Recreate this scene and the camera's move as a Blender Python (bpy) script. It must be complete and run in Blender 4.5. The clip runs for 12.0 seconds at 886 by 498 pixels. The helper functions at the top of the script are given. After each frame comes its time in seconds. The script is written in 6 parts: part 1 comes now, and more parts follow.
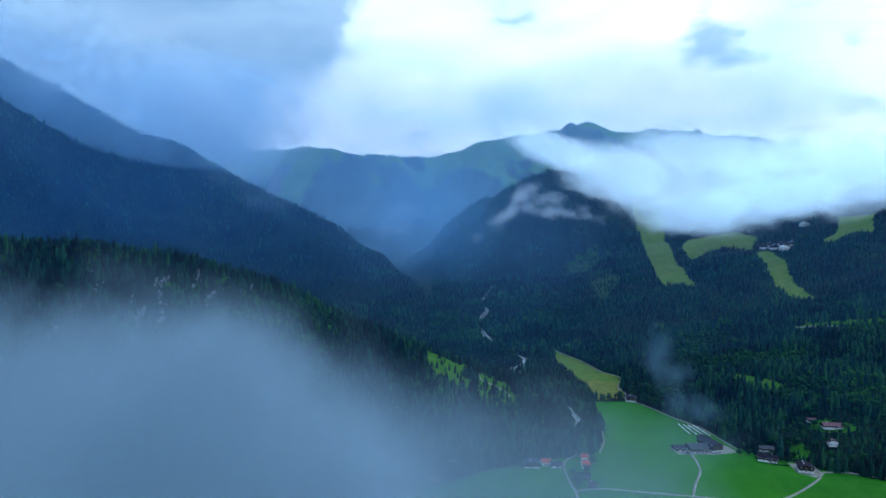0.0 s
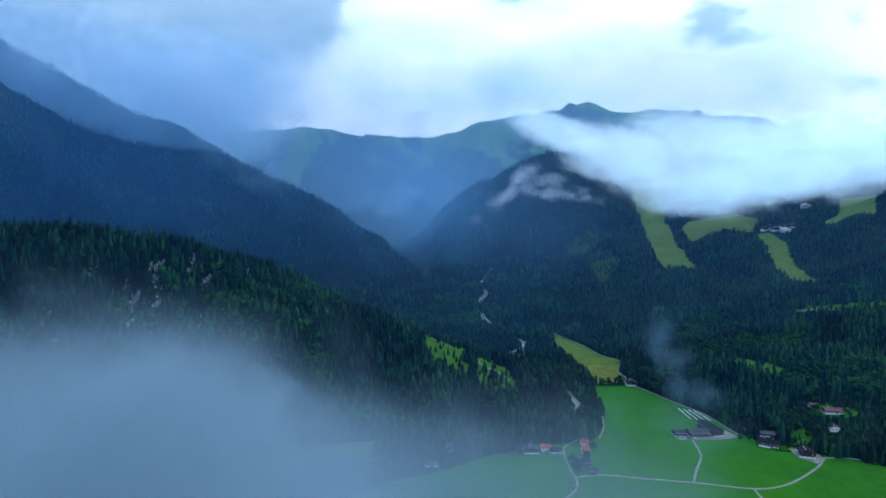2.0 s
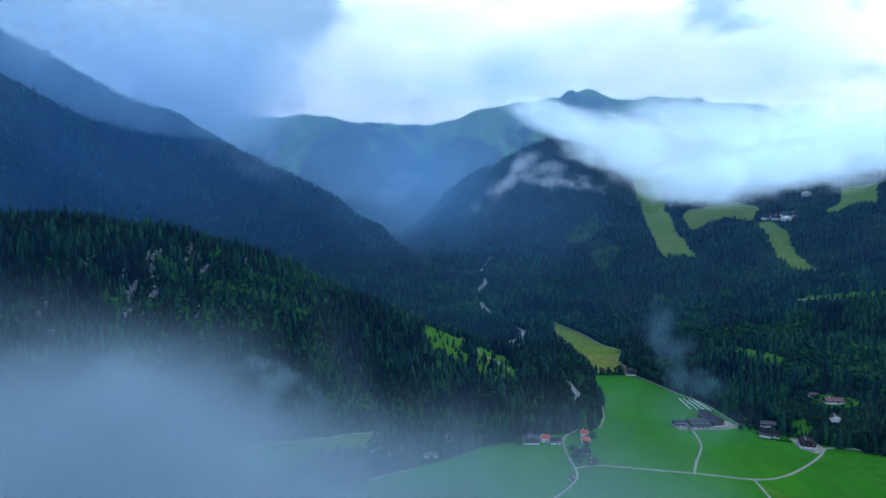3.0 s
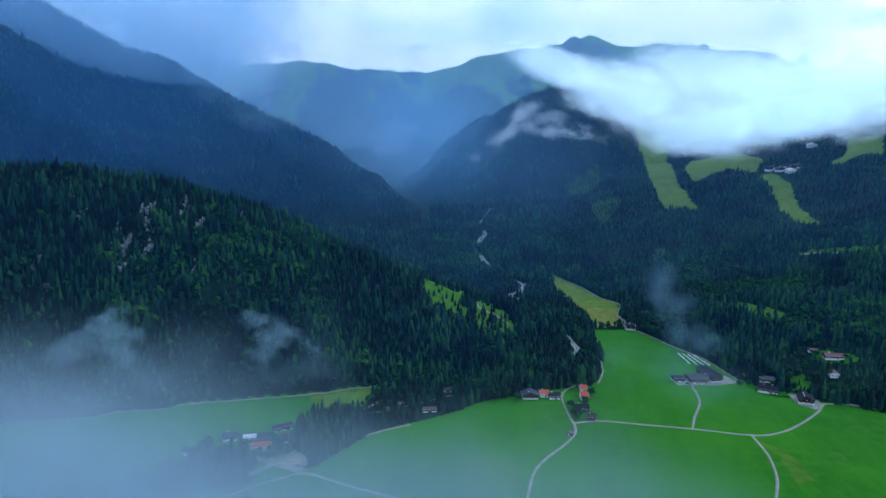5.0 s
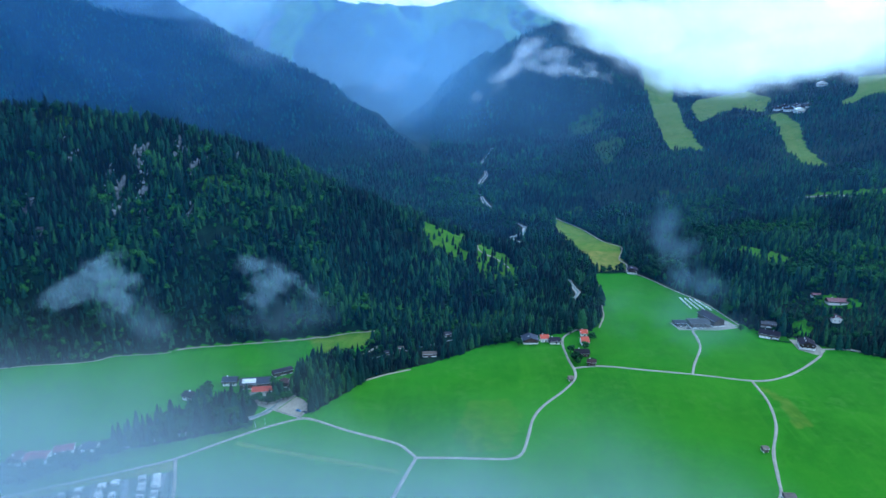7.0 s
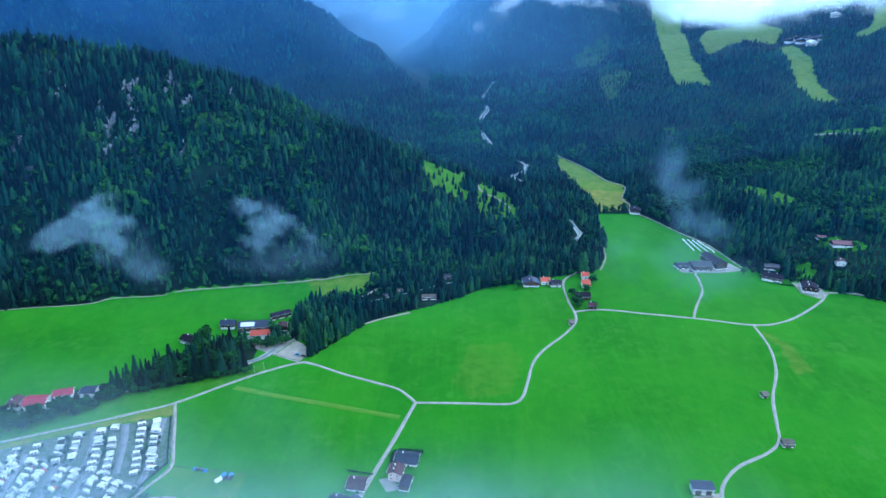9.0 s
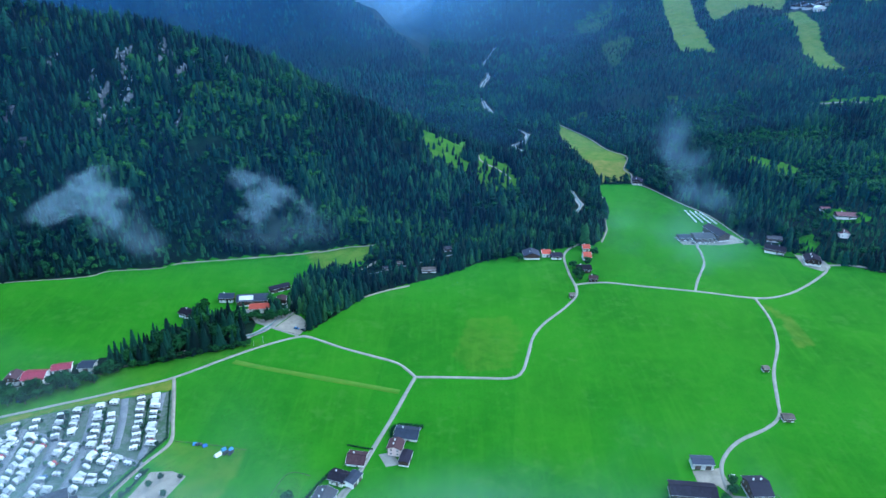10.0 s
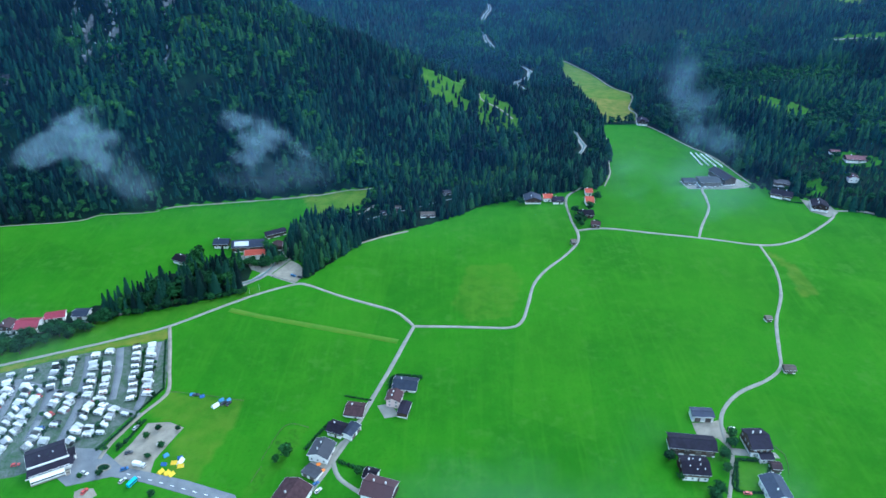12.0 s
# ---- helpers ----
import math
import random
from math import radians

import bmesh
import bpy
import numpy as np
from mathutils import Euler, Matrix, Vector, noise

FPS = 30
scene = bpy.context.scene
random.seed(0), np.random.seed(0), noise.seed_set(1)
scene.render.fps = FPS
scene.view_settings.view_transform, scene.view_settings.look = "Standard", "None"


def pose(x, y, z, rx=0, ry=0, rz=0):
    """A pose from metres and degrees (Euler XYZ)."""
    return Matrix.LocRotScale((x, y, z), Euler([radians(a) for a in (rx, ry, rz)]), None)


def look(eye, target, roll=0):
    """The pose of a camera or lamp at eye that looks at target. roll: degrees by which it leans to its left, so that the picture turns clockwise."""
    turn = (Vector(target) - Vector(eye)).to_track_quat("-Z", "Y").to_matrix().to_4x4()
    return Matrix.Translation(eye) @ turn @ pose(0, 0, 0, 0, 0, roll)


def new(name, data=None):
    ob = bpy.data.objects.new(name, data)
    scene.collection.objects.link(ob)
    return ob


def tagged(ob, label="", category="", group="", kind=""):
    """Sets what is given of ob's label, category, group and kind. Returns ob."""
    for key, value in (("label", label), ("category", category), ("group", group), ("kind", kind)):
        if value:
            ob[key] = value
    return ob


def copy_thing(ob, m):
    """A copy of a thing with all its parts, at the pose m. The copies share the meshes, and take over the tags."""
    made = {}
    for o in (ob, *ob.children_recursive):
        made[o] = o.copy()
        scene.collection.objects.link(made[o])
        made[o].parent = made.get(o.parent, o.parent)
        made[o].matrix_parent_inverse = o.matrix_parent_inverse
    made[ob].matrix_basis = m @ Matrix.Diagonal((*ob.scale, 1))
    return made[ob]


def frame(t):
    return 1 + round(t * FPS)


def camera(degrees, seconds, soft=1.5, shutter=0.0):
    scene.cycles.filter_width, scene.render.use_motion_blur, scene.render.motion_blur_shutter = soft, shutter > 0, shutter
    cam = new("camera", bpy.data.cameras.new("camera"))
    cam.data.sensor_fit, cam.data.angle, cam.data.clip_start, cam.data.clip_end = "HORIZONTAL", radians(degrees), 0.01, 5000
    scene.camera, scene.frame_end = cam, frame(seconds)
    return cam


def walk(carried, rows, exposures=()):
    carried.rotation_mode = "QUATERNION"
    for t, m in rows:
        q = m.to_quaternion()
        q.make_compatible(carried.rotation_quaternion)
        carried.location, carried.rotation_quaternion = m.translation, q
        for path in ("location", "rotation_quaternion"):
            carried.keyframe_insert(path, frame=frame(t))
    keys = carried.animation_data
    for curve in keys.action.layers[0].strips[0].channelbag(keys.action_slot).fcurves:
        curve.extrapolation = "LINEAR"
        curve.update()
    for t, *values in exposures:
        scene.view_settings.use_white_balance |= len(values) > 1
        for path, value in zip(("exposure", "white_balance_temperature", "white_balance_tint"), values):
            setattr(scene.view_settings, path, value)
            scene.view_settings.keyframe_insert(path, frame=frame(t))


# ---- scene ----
cam = camera(65.7, 12.0)
PATH = [
    (0, (-3.544, -7.276, 261.5), (-3.535, -5.281, 261.35), 0.6),
    (0.5, (-3.521, -4.432, 261.993), (-3.51, -2.438, 261.837), 0.6),
    (1, (-3.497, -1.59, 262.604), (-3.485, 0.403, 262.432), 0.6),
    (1.5, (-3.476, 1.095, 263.249), (-3.464, 3.086, 263.059), 0.6),
    (2, (-3.383, 3.872, 263.86), (-3.37, 5.861, 263.654), 0.6),
    (2.5, (-3.333, 6.961, 264.485), (-3.319, 8.949, 264.262), 0.6),
    (3, (-3.327, 10.157, 265.068), (-3.312, 12.143, 264.826), 0.6),
    (5, (-3.439, 22.582, 268.422), (-3.42, 24.544, 268.034), 0.8),
    (5.5, (-3.307, 25.653, 268.878), (-3.288, 27.607, 268.452), 0.8),
    (6, (-2.958, 28.781, 269.279), (-2.939, 30.726, 268.812), 0.8),
    (6.5, (-2.791, 32.055, 269.718), (-2.772, 33.988, 269.205), 0.9),
    (7, (-2.82, 35.4, 270.223), (-2.801, 37.32, 269.663), 0.9),
    (9, (-2.824, 49.326, 274.023), (-2.802, 51.183, 273.279), 1.1),
    (9.5, (-2.662, 52.924, 274.753), (-2.639, 54.762, 273.964), 1.1),
    (10, (-2.634, 56.388, 275.489), (-2.611, 58.208, 274.659), 1.1),
    (10.5, (-2.714, 60.011, 276.247), (-2.69, 61.811, 275.374), 1.2),
    (11, (-2.834, 63.869, 277.031), (-2.809, 65.646, 276.114), 1.3),
    (11.5, (-2.896, 67.6, 277.759), (-2.869, 69.355, 276.8), 1.3),
    (12, (-2.904, 71.464, 278.331), (-2.875, 73.196, 277.331), 1.4),
]
walk(cam, [(t, look(eye, target, roll)) for t, eye, target, roll in PATH],
     [(0, -0.52, 5160, 11), (3, -0.44, 5330, 12), (5.5, -0.22, 5280, 12), (7, 0.32, 5000, 8), (9, 0.68, 4900, 9), (12, 0.62, 5250, 8)])

# ---- sky and light ----
world = bpy.data.worlds.new("overcast_sky")
scene.world = world
world.use_nodes = True
wn, wl = world.node_tree.nodes, world.node_tree.links
wn.clear()


def wnode(kind, **given):
    n = wn.new(kind)
    for key, value in given.items():
        n.inputs[key.replace("_", " ")].default_value = value
    return n


SUN_HEIGHT, SUN_TURN = radians(42), radians(35)
sky = wn.new("ShaderNodeTexSky")
sky.sky_type, sky.sun_disc, sky.sun_elevation, sky.sun_rotation = "NISHITA", False, SUN_HEIGHT, SUN_TURN
sky_level = wn.new("ShaderNodeVectorMath")
sky_level.operation = "SCALE"
sky_level.inputs["Scale"].default_value = 0.12
wl.new(sky.outputs["Color"], sky_level.inputs[0])
way = wn.new("ShaderNodeTexCoord")
split = wn.new("ShaderNodeSeparateXYZ")
wl.new(way.outputs["Generated"], split.inputs[0])


def wmath(op, a, b=0.0, c=0.0, clamp=False):
    n = wn.new("ShaderNodeMath")
    n.operation, n.use_clamp = op, clamp
    for slot, v in zip(n.inputs, (a, b, c)):
        if isinstance(v, (int, float)):
            slot.default_value = v
        else:
            wl.new(v, slot)
    return n.outputs[0]


def wnoise(scale, detail, offset, tall=2.2):
    m = wn.new("ShaderNodeMapping")
    m.inputs["Scale"].default_value = (1, 1, tall)
    m.inputs["Location"].default_value = offset
    wl.new(way.outputs["Generated"], m.inputs["Vector"])
    n = wnode("ShaderNodeTexNoise", Scale=scale, Detail=detail, Roughness=0.55)
    wl.new(m.outputs[0], n.inputs["Vector"])
    return wmath("SUBTRACT", n.outputs["Fac"], 0.5)


def wsmooth(v, low, high):
    n = wn.new("ShaderNodeMapRange")
    n.interpolation_type = "SMOOTHSTEP"
    n.inputs["From Min"].default_value, n.inputs["From Max"].default_value = low, high
    wl.new(v, n.inputs["Value"])
    return n.outputs["Result"]


def wmix(fac, a, b):
    n = wn.new("ShaderNodeMix")
    n.data_type = "RGBA"
    wl.new(fac, n.inputs["Factor"])
    for slot, v in ((n.inputs[6], a), (n.inputs[7], b)):
        if isinstance(v, tuple):
            slot.default_value = (*v, 1)
        else:
            wl.new(v, slot)
    return n.outputs[2]


# a rain cloud over the western half, its rim leaning west towards the horizon, and brighter broken cloud to the east
billow = wmath("ADD", wmath("MULTIPLY", wnoise(5.5, 5, (0.3, 0.1, 0.0), 1.5), 0.30), wmath("MULTIPLY", wnoise(15, 4, (2.1, 0.7, 0.4), 1.3), 0.10))
lean = wmath("MULTIPLY", wmath("MINIMUM", wmath("MAXIMUM", wmath("SUBTRACT", 0.29, split.outputs["Z"]), 0.0), 0.3), -0.85)
west = wmath("ADD", wmath("ADD", wmath("MULTIPLY", split.outputs["X"], -1.0), lean), billow)
rain = wsmooth(west, 0.035, 0.115)
soft = wsmooth(wnoise(3.2, 6, (1.7, 0.4, 0.2), 3.0), -0.14, 0.16)
puff = wsmooth(wnoise(9.0, 6, (5.2, 1.4, 0.8), 1.6), -0.12, 0.2)
scrap = wsmooth(wnoise(6.5, 4, (3.91, 2.2, 0.6), 2.0), 0.08, 0.24)
bright = wmix(soft, (1.22, 1.55, 1.66), (1.90, 2.02, 2.00))
bright = wmix(wmath("MULTIPLY", puff, 0.4), bright, (1.75, 1.9, 1.92))
bright = wmix(wmath("MULTIPLY", scrap, 0.75), bright, (0.42, 0.74, 1.05))
dark = wmix(soft, (0.44, 0.68, 0.92), (0.72, 0.98, 1.16))
dark = wmix(wmath("MULTIPLY", puff, 0.5), dark, (0.72, 0.98, 1.16))
cover = wmix(rain, bright, dark)
blue_gap = wmix(wsmooth(wnoise(4.0, 3, (7.3, 3.2, 1.1), 2.0), 0.30, 0.5), cover, sky_level.outputs[0])
back = wn.new("ShaderNodeBackground")
back.inputs["Strength"].default_value = 1.0
wl.new(blue_gap, back.inputs["Color"])
wl.new(back.outputs[0], wn.new("ShaderNodeOutputWorld").inputs["Surface"])

sun = new("sun", bpy.data.lights.new("sun", "SUN"))
sun.data.energy, sun.data.angle, sun.data.color = 1.0, radians(18), (1.0, 0.97, 0.92)
sun.matrix_world = look((math.sin(SUN_TURN) * math.cos(SUN_HEIGHT), math.cos(SUN_TURN) * math.cos(SUN_HEIGHT), math.sin(SUN_HEIGHT)), (0, 0, 0))
scene.cycles.transparent_max_bounces = 128


# ---- materials ----
class Nodes:
    """A material's node tree, with short ways to join nodes."""

    def __init__(self, name):
        self.mat = bpy.data.materials.new(name)
        self.mat.use_nodes = True
        self.n, self.l = self.mat.node_tree.nodes, self.mat.node_tree.links
        self.bsdf = self.n["Principled BSDF"]

    def put(self, slot, v):
        if isinstance(v, bpy.types.NodeSocket):
            self.l.new(v, slot)
        elif isinstance(v, tuple) and len(v) == 3 and slot.type == "RGBA":
            slot.default_value = (*v, 1)
        else:
            slot.default_value = v

    def where(self, kind="Object"):
        return self.n.new("ShaderNodeTexCoord").outputs[kind]

    def noise(self, size, detail=3, rough=0.55, at=None, stretch=None):
        at = at or self.where()
        if stretch:
            m = self.n.new("ShaderNodeMapping")
            self.l.new(at, m.inputs["Vector"])
            m.inputs["Scale"].default_value = stretch
            at = m.outputs[0]
        t = self.n.new("ShaderNodeTexNoise")
        self.l.new(at, t.inputs["Vector"])
        t.inputs["Scale"].default_value, t.inputs["Detail"].default_value, t.inputs["Roughness"].default_value = 1 / size, detail, rough
        return t.outputs["Fac"]

    def math(self, op, a, b=0.0):
        m = self.n.new("ShaderNodeMath")
        m.operation = op
        self.put(m.inputs[0], a), self.put(m.inputs[1], b)
        return m.outputs[0]

    def smooth(self, v, low, high, to0=0.0, to1=1.0):
        m = self.n.new("ShaderNodeMapRange")
        m.interpolation_type = "SMOOTHSTEP"
        self.put(m.inputs["Value"], v)
        for key, value in (("From Min", low), ("From Max", high), ("To Min", to0), ("To Max", to1)):
            self.put(m.inputs[key], value)
        return m.outputs["Result"]

    def mix(self, fac, a, b):
        m = self.n.new("ShaderNodeMix")
        m.data_type = "RGBA"
        self.put(m.inputs["Factor"], fac), self.put(m.inputs[6], a), self.put(m.inputs[7], b)
        return m.outputs[2]

    def bump(self, v, distance, strength=1.0):
        b = self.n.new("ShaderNodeBump")
        b.inputs["Distance"].default_value, b.inputs["Strength"].default_value = distance, strength
        self.l.new(v, b.inputs["Height"])
        self.l.new(b.outputs[0], self.bsdf.inputs["Normal"])

    def attr(self, name, out="Fac"):
        a = self.n.new("ShaderNodeAttribute")
        a.attribute_name = name
        return a.outputs[out]

    def done(self, colour, rough=0.85, metal=0.0, specular=0.3):
        self.put(self.bsdf.inputs["Base Color"], colour), self.put(self.bsdf.inputs["Roughness"], rough)
        self.bsdf.inputs["Metallic"].default_value = metal
        self.bsdf.inputs["Specular IOR Level"].default_value = specular
        return self.mat


def plain(name, low, high, size, fine=0.3, rough=0.8, metal=0.0, specular=0.3, bump=0.0, spread=0.0, stretch=None):
    """A surface that wanders between two colours at two scales, and from object to object."""
    s = Nodes(name)
    f = s.math("ADD", s.math("MULTIPLY", s.noise(size, 4, stretch=stretch), 0.65), s.math("MULTIPLY", s.noise(fine, 2, stretch=stretch), 0.35))
    if spread:
        info = s.n.new("ShaderNodeObjectInfo")
        f = s.math("ADD", f, s.math("MULTIPLY", s.math("SUBTRACT", info.outputs["Random"], 0.5), spread))
    if bump:
        s.bump(s.noise(fine, 3), bump)
    return s.done(s.mix(s.smooth(f, 0.3, 0.7), low, high), rough, metal, specular)


def make_ground():
    s = Nodes("meadow_and_forest_floor")
    n1, n2, n3 = s.noise(90, 4), s.noise(11, 4), s.noise(1.6, 3)
    grass = s.mix(s.smooth(n1, 0.34, 0.66), (0.0190, 0.110, 0.0025), (0.029, 0.146, 0.003))
    grass = s.mix(s.smooth(n2, 0.35, 0.75, 0.0, 0.45), grass, (0.041, 0.165, 0.005))
    grass = s.mix(s.smooth(n3, 0.45, 0.8, 0.0, 0.35), grass, (0.012, 0.066, 0.003))
    tracks = s.noise(2.6, 2, 0.5, stretch=(1.0, 0.06, 1.0))
    grass = s.mix(s.smooth(tracks, 0.52, 0.7, 0.0, 0.22), grass, (0.046, 0.165, 0.007))
    # mown parcels, each with its own tone
    cells = s.n.new("ShaderNodeMapping")
    s.l.new(s.where(), cells.inputs["Vector"])
    cells.inputs["Rotation"].default_value, cells.inputs["Scale"].default_value = (0, 0, radians(14)), (1 / 46, 1 / 95, 0)
    snap = s.n.new("ShaderNodeVectorMath")
    snap.operation = "FLOOR"
    s.l.new(cells.outputs[0], snap.inputs[0])
    tone = s.n.new("ShaderNodeTexWhiteNoise")
    s.l.new(snap.outputs[0], tone.inputs["Vector"])
    grass = s.mix(s.smooth(tone.outputs["Value"], 0.3, 1.0, 0.0, 0.2), grass, (0.041, 0.152, 0.004))
    grass = s.mix(s.smooth(tone.outputs["Value"], 0.5, 0.0, 0.0, 0.18), grass, (0.013, 0.090, 0.003))
    worn = s.smooth(s.math("MULTIPLY", s.noise(42, 5, 0.6), s.noise(6, 3)), 0.27, 0.42, 0.0, 0.4)
    grass = s.mix(worn, grass, (0.050, 0.150, 0.018))
    zone = s.n.new("ShaderNodeSeparateColor")
    s.l.new(s.attr("zone", "Color"), zone.inputs[0])
    edge = s.math("MULTIPLY", s.math("SUBTRACT", s.noise(5, 4), 0.5), 0.5)
    dry = s.mix(s.smooth(n2, 0.3, 0.7), (0.080, 0.122, 0.014), (0.175, 0.158, 0.030))
    col = s.mix(s.math("MULTIPLY", zone.outputs[1], 0.95), grass, dry)
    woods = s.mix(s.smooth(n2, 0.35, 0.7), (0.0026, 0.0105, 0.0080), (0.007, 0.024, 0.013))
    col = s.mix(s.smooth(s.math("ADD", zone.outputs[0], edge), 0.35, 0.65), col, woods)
    stone = s.mix(s.smooth(s.noise(3.5, 5, 0.7), 0.35, 0.65), (0.040, 0.048, 0.056), (0.125, 0.138, 0.152))
    col = s.mix(s.smooth(s.math("ADD", zone.outputs[2], edge), 0.4, 0.65), col, stone)
    s.bump(s.math("ADD", s.math("MULTIPLY", n3, 0.35), s.noise(0.5, 2)), 0.25, 0.7)
    return s.done(col, 0.95, 0.0, 0.1)


def make_needles(name, low, high, light):
    s = Nodes(name)
    tint = s.attr("tint")
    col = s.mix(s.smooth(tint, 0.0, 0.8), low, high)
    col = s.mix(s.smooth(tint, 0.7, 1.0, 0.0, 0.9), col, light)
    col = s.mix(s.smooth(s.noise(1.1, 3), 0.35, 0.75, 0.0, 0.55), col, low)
    s.bump(s.noise(0.45, 2), 0.35, 0.8)
    return s.done(col, 0.9, 0.0, 0.12)


def make_mist(name, density, size, ragged, hollow, soft, tone=(0.6, 0.66, 0.72), seed=0.0, streak=1.0):
    """Thin cloud or haze: a lit, translucent tone that thins out towards its rim and in its holes. Haze tones hold
    scattered blue light as colour.
    """
    s = Nodes(name)
    s.n.remove(s.bsdf)
    gen = s.where("Generated")
    off = s.n.new("ShaderNodeVectorMath")
    off.operation = "MULTIPLY_ADD"
    s.l.new(gen, off.inputs[0])
    off.inputs[1].default_value, off.inputs[2].default_value = (2, 0, 2), (-1, 0, -1)
    length = s.n.new("ShaderNodeVectorMath")
    length.operation = "LENGTH"
    s.l.new(off.outputs[0], length.inputs[0])
    move = s.n.new("ShaderNodeMapping")
    s.l.new(s.where(), move.inputs["Vector"])
    move.inputs["Scale"].default_value = (1 / streak, 1, 1)
    move.inputs["Location"].default_value = (seed * 31.7, seed * 17.3, seed * 5.1)
    warp = s.n.new("ShaderNodeTexNoise")
    s.l.new(move.outputs[0], warp.inputs["Vector"])
    warp.inputs["Scale"].default_value, warp.inputs["Detail"].default_value = 0.9 / size, 4
    bend = s.n.new("ShaderNodeVectorMath")
    bend.operation = "MULTIPLY_ADD"
    s.l.new(warp.outputs["Color"], bend.inputs[0])
    bend.inputs[1].default_value = (size * 0.9, size * 0.9, size * 0.9)
    s.l.new(move.outputs[0], bend.inputs[2])
    n = s.noise(size, 8, 0.55, at=bend.outputs[0])
    body = s.math("SUBTRACT", 1.0, length.outputs["Value"])
    v = s.math("SUBTRACT", s.math("ADD", s.math("MULTIPLY", s.math("SUBTRACT", n, 0.5), ragged), body), hollow)
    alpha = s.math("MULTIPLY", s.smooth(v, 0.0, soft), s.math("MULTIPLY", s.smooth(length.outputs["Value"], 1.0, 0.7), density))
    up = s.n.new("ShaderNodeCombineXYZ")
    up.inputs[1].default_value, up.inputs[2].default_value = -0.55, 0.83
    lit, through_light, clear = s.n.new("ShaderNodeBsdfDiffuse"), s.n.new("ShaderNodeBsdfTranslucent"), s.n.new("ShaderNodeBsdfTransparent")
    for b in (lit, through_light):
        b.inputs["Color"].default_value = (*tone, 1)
    s.l.new(up.outputs[0], lit.inputs["Normal"])
    down = s.n.new("ShaderNodeCombineXYZ")
    down.inputs[1].default_value, down.inputs[2].default_value = -0.55, -0.83
    s.l.new(down.outputs[0], through_light.inputs["Normal"])
    both, last = s.n.new("ShaderNodeAddShader"), s.n.new("ShaderNodeMixShader")
    s.l.new(lit.outputs[0], both.inputs[0]), s.l.new(through_light.outputs[0], both.inputs[1])
    s.l.new(alpha, last.inputs[0]), s.l.new(clear.outputs[0], last.inputs[1]), s.l.new(both.outputs[0], last.inputs[2])
    s.l.new(last.outputs[0], s.n["Material Output"].inputs["Surface"])
    return s.mat


GROUND = make_ground()
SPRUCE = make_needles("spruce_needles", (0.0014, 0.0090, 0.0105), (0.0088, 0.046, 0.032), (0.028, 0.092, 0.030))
LEAVES = make_needles("broad_leaves", (0.0048, 0.026, 0.012), (0.014, 0.066, 0.018), (0.034, 0.115, 0.018))
STRAW = plain("mown_strip_grass", (0.046, 0.142, 0.004), (0.076, 0.152, 0.007), 7, 0.8, 0.95)
BARK = plain("bark", (0.05, 0.035, 0.025), (0.11, 0.085, 0.065), 0.8, 0.1, 0.95)
ASPHALT = plain("asphalt_lane", (0.175, 0.172, 0.155), (0.25, 0.245, 0.222), 6, 0.4, 0.85, bump=0.02)
GRAVEL = plain("gravel", (0.17, 0.155, 0.130), (0.27, 0.245, 0.205), 5, 0.35, 0.95, bump=0.04)
PITCH = plain("camp_turf_and_gravel", (0.022, 0.066, 0.020), (0.105, 0.116, 0.118), 4, 1.2, 0.95)
CAMP_ASPHALT = plain("bluish_asphalt", (0.105, 0.118, 0.138), (0.165, 0.178, 0.198), 6, 0.4, 0.85, bump=0.02)
PAINT = plain("road_paint", (0.65, 0.66, 0.66), (0.8, 0.8, 0.8), 1.0, 0.1, 0.7)
PLASTER = plain("white_plaster", (0.70, 0.69, 0.67), (0.84, 0.83, 0.81), 2.5, 0.3, 0.9, spread=0.3)
CREAM = plain("pink_plaster", (0.58, 0.42, 0.39), (0.70, 0.54, 0.51), 2.5, 0.3, 0.9)
WOOD = plain("weathered_boards", (0.030, 0.019, 0.013), (0.075, 0.048, 0.033), 1.2, 0.15, 0.85, spread=0.5, stretch=(1, 1, 0.15))
OLD_WOOD = plain("grey_boards", (0.06, 0.05, 0.046), (0.12, 0.10, 0.09), 1.2, 0.15, 0.9, spread=0.4, stretch=(1, 1, 0.15))
ROOF_DARK = plain("dark_roof_tiles", (0.0075, 0.0066, 0.0125), (0.019, 0.0165, 0.031), 2.2, 0.35, 0.9, specular=0.15, spread=0.5, bump=0.05)
ROOF_BROWN = plain("brown_roof_tiles", (0.030, 0.017, 0.022), (0.066, 0.036, 0.042), 2.2, 0.35, 0.9, specular=0.15, spread=0.4, bump=0.05)
ROOF_RED = plain("red_roof_tiles", (0.26, 0.040, 0.024), (0.40, 0.075, 0.045), 2.5, 0.35, 0.8, spread=0.4, bump=0.05)
ROOF_CRIMSON = plain("crimson_metal_roof", (0.15, 0.012, 0.030), (0.22, 0.024, 0.046), 3.0, 0.3, 0.5, spread=0.3)
ROOF_PINK = plain("faded_red_roof", (0.085, 0.036, 0.046), (0.14, 0.062, 0.072), 3.0, 0.3, 0.8, spread=0.3)
ROOF_BLUE = plain("blue_grey_metal_roof", (0.012, 0.019, 0.040), (0.026, 0.036, 0.066), 3.0, 0.3, 0.75, spread=0.4)
ROOF_GREY = plain("grey_roof_slates", (0.024, 0.026, 0.036), (0.046, 0.050, 0.064), 2.2, 0.3, 0.85, spread=0.4)
